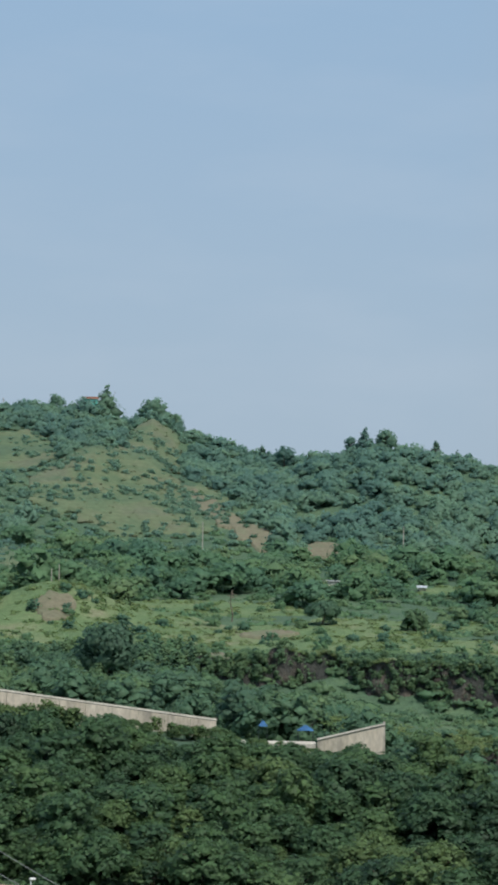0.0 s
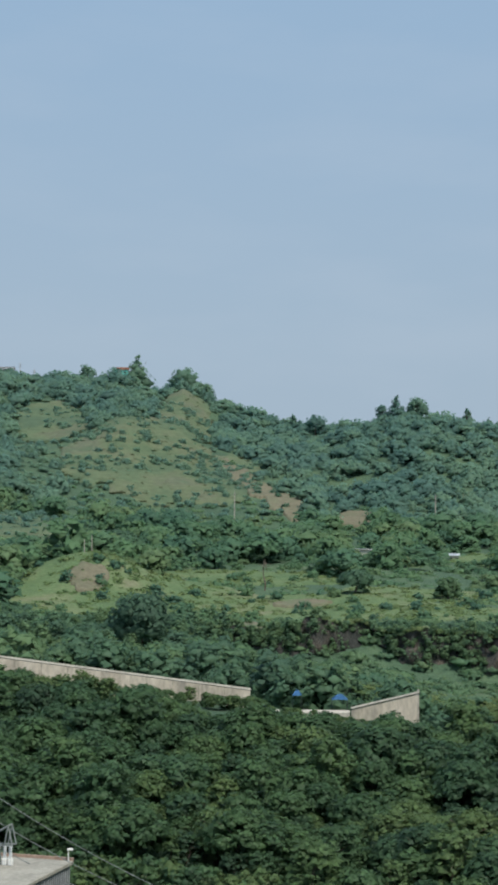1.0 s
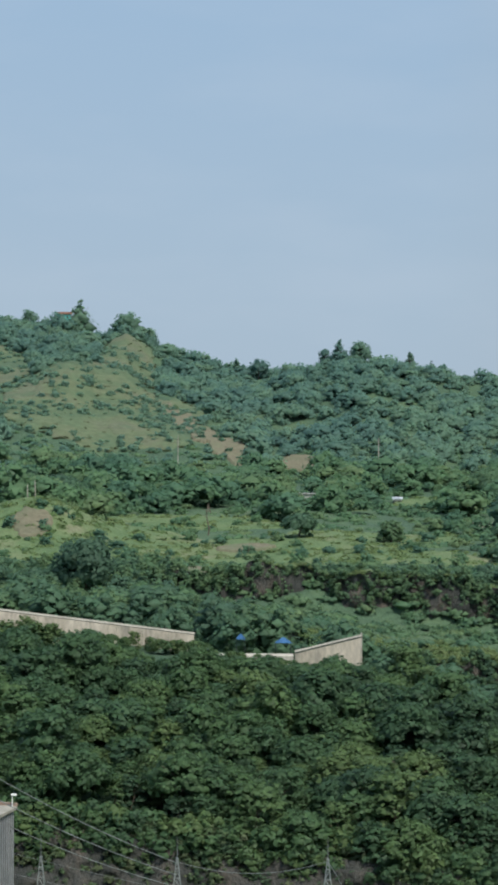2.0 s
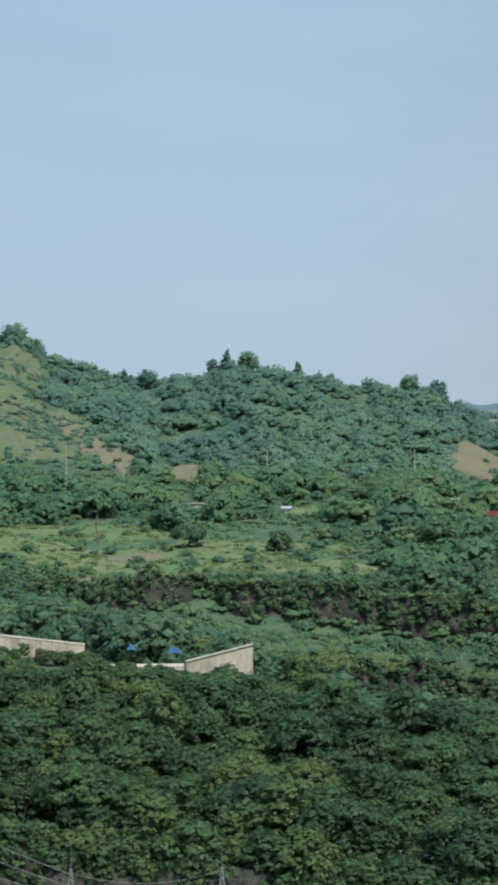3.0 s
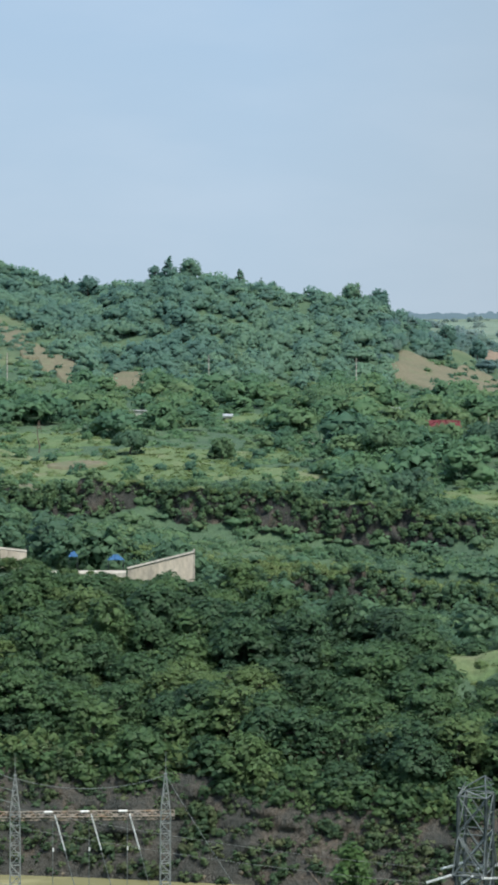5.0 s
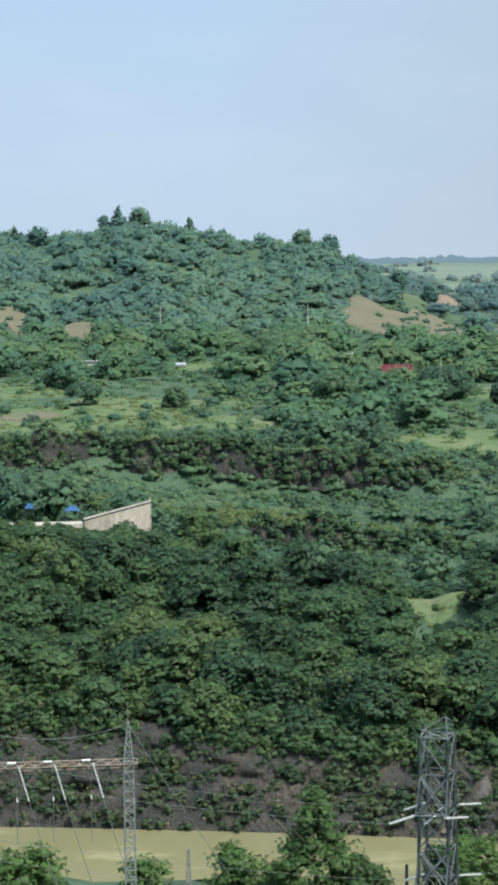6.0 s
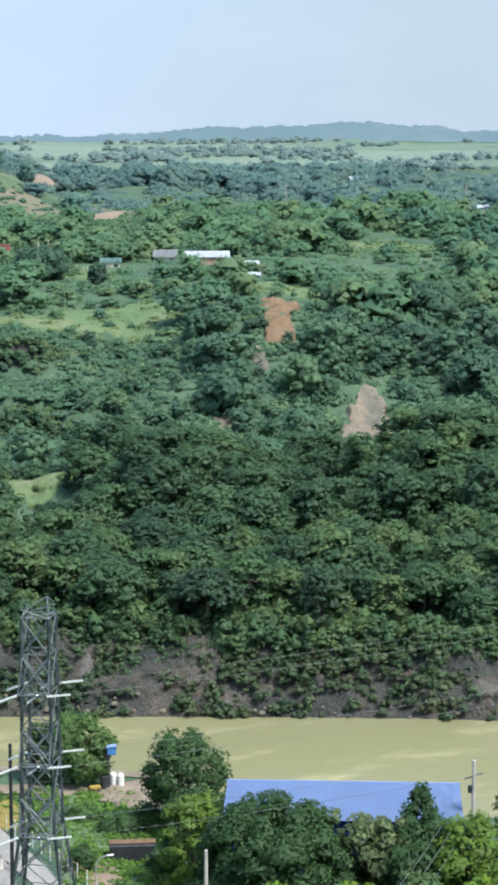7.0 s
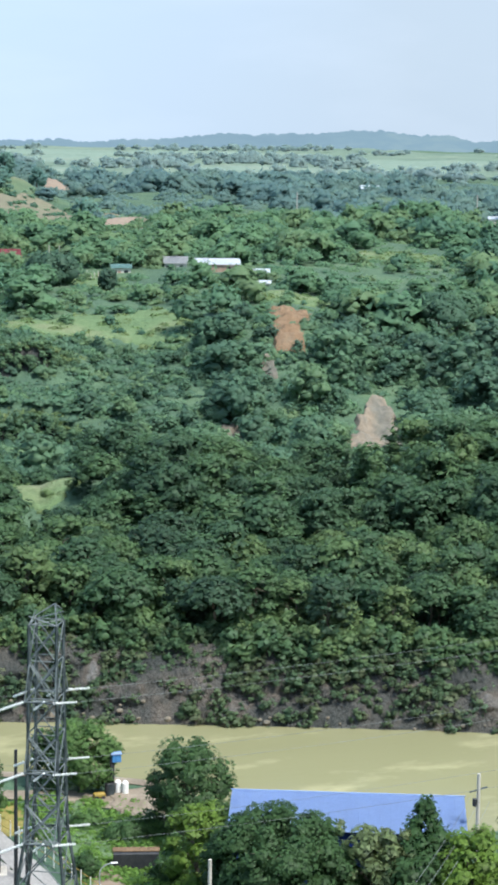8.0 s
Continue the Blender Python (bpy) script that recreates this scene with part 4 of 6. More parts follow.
def build_walled_road():
    wall = tagged(new("retaining_wall"), "long pale weathered concrete retaining wall along a sloping road", "wall", kind="structure")
    a, b = Vector((-80, 324.0, 30.6)), Vector((-4, 329.5, 20.8))
    n = 18
    for k in range(n):
        p, q = a.lerp(b, k / n), a.lerp(b, (k + 1) / n)
        bm = fresh()
        for side, drop in ((0.0, 0.0), (0.0, 5.2), (0.5, 0.0), (0.5, 5.2)):
            bm.verts.new((p.x + 0.03, p.y + side, p.z - drop))
            bm.verts.new((q.x - 0.03, q.y + side, q.z - drop))
        v = list(bm.verts)
        for f in ((0, 1, 3, 2), (4, 6, 7, 5), (0, 4, 5, 1), (2, 3, 7, 6), (0, 2, 6, 4), (1, 5, 7, 3)):
            bm.faces.new([v[i] for i in f])
        bmesh.ops.recalc_face_normals(bm, faces=bm.faces)
        part("panel", bm, WALL_CREAM, wall)
    bm = fresh()
    bar(bm, a + Vector((0, 0.25, 0.12)), b + Vector((0, 0.25, 0.12)), 0.6, 4)
    part("coping", bm, STAINED, wall, "dark stained coping")
    end = tagged(new("ramp_wall"), "pale stained concrete wall rising to a square end", "wall", kind="structure")
    bm = fresh()
    pts = [(12.4, 329.6, 18.0), (23.3, 329.2, 20.7), (23.3, 329.2, 13.5), (12.4, 329.6, 13.5)]
    v = [bm.verts.new(p) for p in pts] + [bm.verts.new((p[0], p[1] + 0.6, p[2])) for p in pts]
    for f in ((0, 1, 2, 3), (7, 6, 5, 4), (0, 4, 5, 1), (1, 5, 6, 2), (2, 6, 7, 3), (3, 7, 4, 0)):
        bm.faces.new([v[i] for i in f])
    bmesh.ops.recalc_face_normals(bm, faces=bm.faces)
    part("face", bm, WALL_CREAM, end)
    bm = fresh()
    bar(bm, (12.4, 329.7, 18.05), (23.4, 329.3, 20.8), 0.55, 4)
    part("coping", bm, STAINED, end, "dark mossy coping")
    bm = fresh()
    bar(bm, (23.2, 329.3, 13.5), (23.2, 329.3, 21.3), 0.35, 4)
    part("post", bm, CONCRETE, end)
    slab = tagged(new("concrete_slab"), "low pale concrete slab beside the road", "slab", kind="structure")
    bm = fresh()
    box(bm, (5.5, 331.5, 15.2), (13.5, 3.0, 4.4), bevel=0.08)
    part("face", bm, CONCRETE, slab)


build_walled_road()
rs = np.random.default_rng(61)
wx = np.concatenate([rs.uniform(-84, -2, 66), rs.uniform(-2, 12, 26), rs.uniform(12, 25, 26)])
wy = np.where(wx < -2, 320.5 + (wx + 80) * 0.07, 326.5) - rs.uniform(0, 4, len(wx))
wt = np.where(wx < -2, 30.6 - (wx + 80) * 0.129 - 1.3 + (wx + 80) * 0.020, np.where(wx < 12, 17.4, 16.6)) + rs.uniform(-0.7, 0.15, len(wx))
woods("roadside_trees", forest_shapes, wx, wy, (0.95, 1.0), LEAF_FOREST, "leafy trees growing along the foot of the road wall", 62, 0.3, low=np.clip((wt - land(wx, wy)) / 6.3, 0.3, 1.7))


def build_tarp_tent(x, y, z, w):
    tent = thing("tarpaulin_shelter", (x, y, z), "small shelter roofed with bright blue tarpaulin", "shelter", "blue shelters by the road")
    bm = fresh()
    v = [bm.verts.new(p) for p in ((-w / 2, -0.9, 0.75), (w / 2, -0.9, 0.75), (w / 2, 0.9, 0.75), (-w / 2, 0.9, 0.75), (-w * 0.1, 0, 1.6), (w * 0.1, 0, 1.6))]
    for f in ((0, 1, 5, 4), (2, 3, 4, 5), (1, 2, 5), (3, 0, 4)):
        bm.faces.new([v[i] for i in f])
    bmesh.ops.solidify(bm, geom=bm.faces[:], thickness=0.05)
    part("roof", bm, BLUE_TARP, tent)
    for sx in (-1, 1):
        for sy in (-1, 1):
            bm = fresh()
            bar(bm, (sx * w * 0.46, sy * 0.8, -1.4), (sx * w * 0.46, sy * 0.8, 0.8), 0.08, 6)
            part("post", bm, STEEL, tent)


build_tarp_tent(10.6, 333.4, 18.4, 2.7)
build_tarp_tent(3.6, 334.2, 18.9, 1.5)

# ---- far houses, poles and single trees ----


def build_house(x, y, w, depth, h, roof, wall, label, turn=0.0, pitch=0.24, sink=1.6, lift=0.0, group=""):
    """A small gabled house: walls, sheet roof with overhang, door and windows on the near side."""
    home = thing("house", (x, y, ground_z(x, y) - sink + lift), label, "house", group, turn)
    bm = fresh()
    box(bm, (0, 0, h / 2), (w, depth, h))
    part("wall", bm, wall, home)
    rise, o = depth * pitch, 0.45
    bm = fresh()
    v = [bm.verts.new(p) for p in ((-w / 2 - o, -depth / 2 - o, h - 0.1), (w / 2 + o, -depth / 2 - o, h - 0.1), (w / 2 + o, 0, h + rise), (-w / 2 - o, 0, h + rise), (w / 2 + o, depth / 2 + o, h - 0.1), (-w / 2 - o, depth / 2 + o, h - 0.1))]
    bm.faces.new((v[0], v[1], v[2], v[3]))
    bm.faces.new((v[3], v[2], v[4], v[5]))
    bmesh.ops.solidify(bm, geom=bm.faces[:], thickness=0.12)
    part("roof", bm, roof, home)
    bm = fresh()
    box(bm, (-w * 0.1, -depth / 2 - 0.02, 1.0), (0.9, 0.06, 2.0))
    part("door", bm, BROWN_PAINT, home)
    for sx in (-0.36, 0.26):
        bm = fresh()
        box(bm, (w * sx, -depth / 2 - 0.02, h * 0.58), (1.1, 0.06, 0.9))
        part("window", bm, DARK_GLASS, home)
    return home


build_house(110, 569, 11, 7, 3.0, RED_ROOF, PLASTER, "low house with a red sheet roof among trees", -8, lift=0.5)
build_house(114.5, 571, 4, 4, 2.4, RED_ROOF, BROWN_PAINT, "small lean-to house with a dark red roof", -8)
build_house(104, 622, 7, 5, 3.2, WHITE_ROOF, PLASTER, "small house with a bright white metal roof", -6, lift=0.9)
build_house(26, 622, 9.5, 5, 3.0, GREY_ROOF, PLASTER, "low pale concrete building with a flat grey roof", 0, 0.04, lift=1.0)
build_house(79.6, 578, 2.6, 2.5, 2.6, WHITE_ROOF, PLASTER, "tiny white hut half hidden by trees", -4)
build_house(54.6, 626, 2.4, 2.4, 2.8, WHITE_ROOF, PLASTER, "tiny white hut half hidden by trees", -4)
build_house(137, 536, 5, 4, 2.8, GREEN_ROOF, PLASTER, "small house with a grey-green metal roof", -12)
build_house(160.6, 524, 11.5, 6, 3.0, WHITE_ROOF, BROWN_PAINT, "long shed with a shiny white metal roof", -14, lift=0.5)
build_house(153.5, 540, 6, 5, 2.6, GREY_ROOF, PLASTER, "dark grey roofed house beside the shed", -14, 0.35)
build_house(168.2, 509, 3.6, 3.5, 2.6, WHITE_ROOF, PLASTER, "small white roofed hut near the cliff edge", -14)
build_house(163.6, 493, 3.0, 2.6, 2.2, WHITE_ROOF, PLASTER, "small white roofed hut near the cliff edge", -14)
build_house(421, 1079, 9.5, 7, 4.0, WHITE_ROOF, PLASTER, "far white-roofed shed among trees", -20, lift=1.0)
build_house(317, 686, 4, 4, 3.4, WHITE_ROOF, PLASTER, "small far white house", -22, lift=0.8)
build_house(283, 690, 3, 3, 3.0, WHITE_ROOF, PLASTER, "small far white house", -22, lift=0.8)
build_house(-84, 1074, 8, 5, 3.8, TERRACOTTA, TURQUOISE, "turquoise hilltop house with a terracotta roof", 4, lift=3.8)
build_house(-146, 1085, 8, 6, 4.5, GREY_ROOF, PLASTER, "pale hilltop house with a grey roof", 6, lift=2.5)


def build_pole(x, y, tall, name="utility_pole", label="pale concrete utility pole with crossarm", thick=0.3, arm=True, sink=0.4, group="utility poles"):
    p = thing(name, (x, y, ground_z(x, y) - sink), label, "utility pole", group)
    bm = fresh()
    bar(bm, (0, 0, 0), (0, 0, tall + sink), thick, 8, thick * 0.7)
    part("pole", bm, CONCRETE, p)
    if arm:
        for h in (0.93, 0.84):
            bm = fresh()
            bar(bm, (-1.0, 0, tall * h), (1.0, 0, tall * h), 0.16, 4)
            part("crossarm", bm, STEEL, p)
    return p


for px, py, tall in ((-16.4, 766, 9.5), (56.8, 732, 9.5), (106.3, 703, 10.5), (247.6, 708, 9.0), (299, 662, 9.0), (156.5, 575, 6.5)):
    build_pole(px, py, tall + (4.0 if tall > 8 else 0.0), thick=0.42)
for px, py, tall in ((-48.8, 513, 3.6), (-47.0, 514, 4.6)):
    build_pole(px, py, tall, "wooden_post", "bare grey wooden post on a grassy knoll", 0.28, False, group="posts on the knoll")
for px, py, tall in ((125.6, 575, 4.2), (128.6, 575, 4.2), (131.0, 576, 3.4)):
    build_pole(px, py, tall, "white_post", "short white painted post by the houses", 0.35, False, group="white posts")
for k in range(9):
    px = 122.0 + k * 0.95
    build_pole(px, 525.6 - k * 0.25, 2.0 + 0.5 * (k % 3 == 0), "fence_post", "short orange and white fence post", 0.32, False, group="fence posts on the terrace")
for k in range(7):
    build_pole(68.5 + k * 0.9, 549.6, 1.6, "grave_marker", "small white grave marker in the grass", 0.4, False, group="grave markers")
for az, dist, tall in ((-7.95, 1098, 12), (-7.3, 1098, 11), (-6.9, 1098, 9)):
    px, py = plan(az, dist)
    build_pole(px, py, tall, "antenna_mast", "thin mast on the hilltop skyline", 0.35, True, group="hilltop masts")


def single_tree(name, x, y, width, height, leaves, leaf, material, label, seed, shape="round", lobes=26, base=0.25, thick=0.3, flat=0.8, drop=0.0, group="", sink=0.2, hug=(0.82, 1.18)):
    t = thing(name, (x, y, ground_z(x, y) - sink - drop), label, "tree", group)
    part("trunk", trunk_mesh("trunk", seed, height, width, thick), None, t)
    v, f, n = crown(seed + 1, width, height, lobes, leaves, leaf, base, flat, shape, hug, 0.42, 0.22, 0.5)
    part("crown", mesh_of("crown", v, f, material, normals=n), None, t)
    return t


for k, (az, dist, w, h, shape) in enumerate(((-4.0, 1078, 10, 17, "cone"), (-2.7, 1062, 15, 10, "round"), (-2.1, 1058, 9, 8, "round"), (3.32, 968, 6, 11, "cone"), (3.9, 964, 11, 9, "round"), (2.9, 972, 6, 9, "round"), (1.05, 1005, 10, 10, "round"), (0.4, 1015, 4, 8, "cone"), (5.29, 948, 5, 9.5, "cone"), (5.9, 945, 4, 7.5, "cone"),
                                                 (6.25, 943, 4, 7, "cone"), (8.5, 922, 10, 8, "round"), (9.25, 921, 9, 8, "round"), (11.1, 920, 9, 9, "round"), (12.0, 918, 8, 8, "round"), (-5.4, 1085, 9, 8, "round"))):
    px, py = plan(az, dist)
    single_tree("skyline_tree", px, py, w * (1.5 if shape == "cone" else 1.1), h + 1.6, 420, 0.95, LEAF_HILL_HAZED, "dark tree standing out on the hill crest", 400 + 3 * k, shape, 14, 0.15, 0.4, group="trees on the hill crest")
for k, (px, py, w, h, shape) in enumerate(((-28, 424, 13, 11, "round"), (20, 513, 9, 6.5, "umbrella"), (43, 511, 7, 6, "round"), (83, 506, 12, 9, "umbrella"), (112, 512, 15, 9, "round"), (88, 640, 24, 9, "umbrella"), (-44, 566, 14, 10, "umbrella"), (-57, 598, 9, 9, "round"), (9, 640, 16, 9, "round"), (185, 430, 15, 11, "umbrella"), (194, 440, 14, 10, "umbrella"), (176, 452, 12, 9, "round"), (124, 499, 5, 6, "round"))):
    single_tree("shade_tree", px, py, w, h, 1300, 0.8, LEAF_SLOPE_HAZED, "broad dark green shade tree", 460 + 3 * k, shape, 24, 0.2, 0.35, group="shade trees of the terraces")
dead = thing("dead_tree", (-3.2, 522, ground_z(-3.2, 522) - 0.3), "bare pale dead tree with thin branches", "tree")
part("trunk", trunk_mesh("trunk", 77, 9.5, 5.0, 0.22, 0.9, 9), None, dead)

# ---- substation gantry ----


def lattice(parent, axis, half, bar_w, material, step, name="brace"):
    """A square lattice column from axis[0] to axis[1], half-widths half[0] to half[1]: four legs, cross braces on each face."""
    a, b = Vector(axis[0]), Vector(axis[1])
    long = (b - a).length
    n = max(2, round(long / step))
    up = (b - a).normalized()
    u = up.orthogonal().normalized()
    if abs(up.z) > 0.9:
        u = Vector((1, 0, 0))
    w = up.cross(u)
    corner = lambda k, i: a.lerp(b, k / n) + (half[0] + (half[1] - half[0]) * k / n) * ((1, 1, -1, -1)[i % 4] * u + (1, -1, -1, 1)[i % 4] * w)
    for i in range(4):
        bm = fresh()
        bar(bm, corner(0, i), corner(n, i), bar_w * 1.5, 4)
        part("leg", bm, material, parent)
    for i in range(4):
        bm = fresh()
        for k in range(n):
            if k % 2:
                bar(bm, corner(k, i), corner(k + 1, i + 1), bar_w, 4)
            else:
                bar(bm, corner(k, i + 1), corner(k + 1, i), bar_w, 4)
            bar(bm, corner(k + 1, i), corner(k + 1, i + 1), bar_w, 4)
        part(name, bm, material, parent)


def insulator(parent, a, b, r=0.15, discs=11):
    """A string of porcelain discs between two points."""
    a, b = Vector(a), Vector(b)
    bm = fresh()
    bar(bm, a, b, 0.07, 6)
    way = (b - a).normalized()
    for k in range(discs):
        c = a.lerp(b, (k + 0.5) / discs)
        bar(bm, c - way * 0.03, c + way * 0.03, r * 2, 10, r * 1.5)
    part("insulator", bm, CERAMIC, parent, "white porcelain insulator string")


def wire(parent, a, b, sag, r=0.035, n=18):
    a, b = Vector(a), Vector(b)
    bm = fresh()
    pts = [a.lerp(b, k / n) - Vector((0, 0, sag * 4 * (k / n) * (1 - k / n))) for k in range(n + 1)]
    tube(bm, pts, r, 4)
    part("wire", bm, CABLE, parent)


MASTS = [(-12.9, 150.4), (-2.75, 150.0), (8.45, 149.75)]
for mx, my in MASTS:
    base = ground_z(mx, my)
    m = thing("gantry_mast", (mx, my, base), "grey steel lattice mast with a pointed top and rod", "mast", "gantry masts")
    lattice(m, ((0, 0, -0.2), (0, 0, 22.6 - base)), (0.42, 0.36), 0.07, MAST_STEEL, 0.75)
    lattice(m, ((0, 0, 22.6 - base), (0, 0, 25.5 - base)), (0.36, 0.05), 0.06, MAST_STEEL, 0.75)
    bm = fresh()
    bar(bm, (0, 0, 25.4 - base), (0, 0, 27.2 - base), 0.07, 5, 0.02)
    part("lightning_rod", bm, MAST_STEEL, m)
    bm = fresh()
    box(bm, (0, 0, 25.5 - base), (0.22, 0.22, 0.12))
    part("cap", bm, MAST_STEEL, m)
    bm = fresh()
    box(bm, (0, 0, -0.1), (1.5, 1.5, 0.7), bevel=0.05)
    part("footing", bm, CONCRETE, m)
girder = thing("gantry_girder", (0, 0, 22.4), "rust-streaked steel lattice girder between masts", "girder")
lattice(girder, ((-13.2, 150.4, 0), (9.1, 149.75, 0)), (0.24, 0.24), 0.065, RUSTY, 0.55)
for k, gx in enumerate((0.15, 2.85, 5.7)):
    gy = 149.6
    string = thing("dropper_string", (gx, gy, 22.5), "white insulator string with a slanting down-lead", "insulator", "down-leads of the gantry")
    bm = fresh()
    box(bm, (-0.45, 0, 0.3), (0.65, 0.22, 0.13), bevel=0.03)
    part("clamp", bm, WHITE_PAINT, string)
    insulator(string, (0.05, -0.2, 0.1), (0.80, -0.2, -2.6), 0.075, 22)
    wire(string, (0.80, -0.2, -2.6), (3.1, -1.4, -10.0), 0.3, 0.055)
    wire(string, (-0.1, 0.2, 0), (-0.1, 0.2, -6.0), 0.0, 0.05, 6)
    bm = fresh()
    box(bm, (-0.08, 0.15, -2.6), (0.12, 0.12, 0.3), bevel=0.03)
    part("clip", bm, CERAMIC, string)
spike = thing("small_mast", (13.7, 159.4, ground_z(13.7, 159.4)), "short grey pointed lattice mast", "mast")
lattice(spike, ((0, 0, -0.2), (0, 0, 8.9)), (0.4, 0.08), 0.06, MAST_STEEL, 0.9)
guy = thing("guy_wires", (8.45, 149.75, 25.4), "thin stay and overhead wires of the gantry", "wires")
wire(guy, (0, 0, 0), (7.5, 0.4, -12.0), 0.2, 0.05)
for k in range(3):
    wire(guy, (-11.2, 0.2, -0.2 - 0.9 * k), (-36.0, -3.0, 14.6 - 2.2 * k), 1.2, 0.06)
wire(guy, (-11.2, 0.2, -0.1), (0, 0, 0.0), 0.9, 0.045)

# ---- powerhouse roof with bushings ----


def build_powerhouse():
    turn = -16.0
    house = thing("powerhouse", (-14.8, 149.3, 0), "pale concrete powerhouse with a stained flat roof", "building", turn=turn)
    bm = fresh()
    box(bm, (-13.0, -9.0, 15.6), (26.0, 18.0, 27.4))
    part("wall", bm, DARK_IRON, house, "dark ribbed side wall")
    for k in range(45):
        bm = fresh()
        box(bm, (0.03, -0.3 - k * 0.4, 15.6), (0.1, 0.12, 27.2))
        part("rib", bm, GREY_ROOF, house)
    bm = fresh()
    box(bm, (-13.0, -9.0, 29.4), (26.4, 18.4, 0.3), bevel=0.05)
    part("roof", bm, STAINED, house)
    bm = fresh()
    box(bm, (-13.0, 0.15, 29.66), (26.4, 0.16, 0.22))
    part("parapet", bm, BROWN_PAINT, house)
    lamp = thing("roof_lamp", (-14.9, 149.0, 29.5), "small white lamp on a short roof post", "lamp")
    bm = fresh()
    bar(bm, (0, 0, 0), (0, 0, 0.9), 0.1, 6)
    part("post", bm, WHITE_PAINT, lamp)
    bm = fresh()
    box(bm, (0.12, 0, 0.95), (0.45, 0.22, 0.18), bevel=0.05)
    part("head", bm, WHITE_PAINT, lamp)
    for gx, gy in ((-19.4, 147.6), (-21.6, 146.8), (-23.9, 146.2)):
        f = thing("bushing_frame", (gx, gy, 29.5), "green-grey steel busbar frame on the roof", "frame", "busbar frames on the roof", turn)
        for sx in (-0.35, 0.35):
            bm = fresh()
            for a, b in (((-1.1, 0, 1.5), (0.75, 0, 1.55)), ((0.75, 0, 1.55), (0.4, 0, 3.0)), ((0.4, 0, 3.0), (-0.9, 0, 2.2)), ((-0.9, 0, 2.2), (-1.1, 0, 1.5)), ((0.4, 0, 3.0), (0.1, 0, 1.5)), ((-0.9, 0, 2.2), (-0.6, 0, 1.5))):
                bar(bm, (a[0], sx, a[2]), (b[0], sx, b[2]), 0.11, 4)
            part("truss", bm, MAST_STEEL, f)
        bm = fresh()
        bar(bm, (0.4, -0.35, 3.0), (0.4, 0.35, 3.0), 0.11, 4)
        part("tie", bm, MAST_STEEL, f)
        lattice(f, ((-0.5, 0, 0), (-0.5, 0, 1.5)), (0.12, 0.12), 0.04, MAST_STEEL, 0.3)
        for sx in (0.0, 0.45):
            insulator(f, (sx, 0, 0.35), (sx, 0, 1.45), 0.15, 9)
            bm = fresh()
            box(bm, (sx, 0, 0.3), (0.34, 0.34, 0.5), bevel=0.04)
            part("base", bm, WHITE_PAINT, f)


build_powerhouse()

# ---- transmission tower ----
TX, TY = plan(12.33, 140)
TX -= 0.62


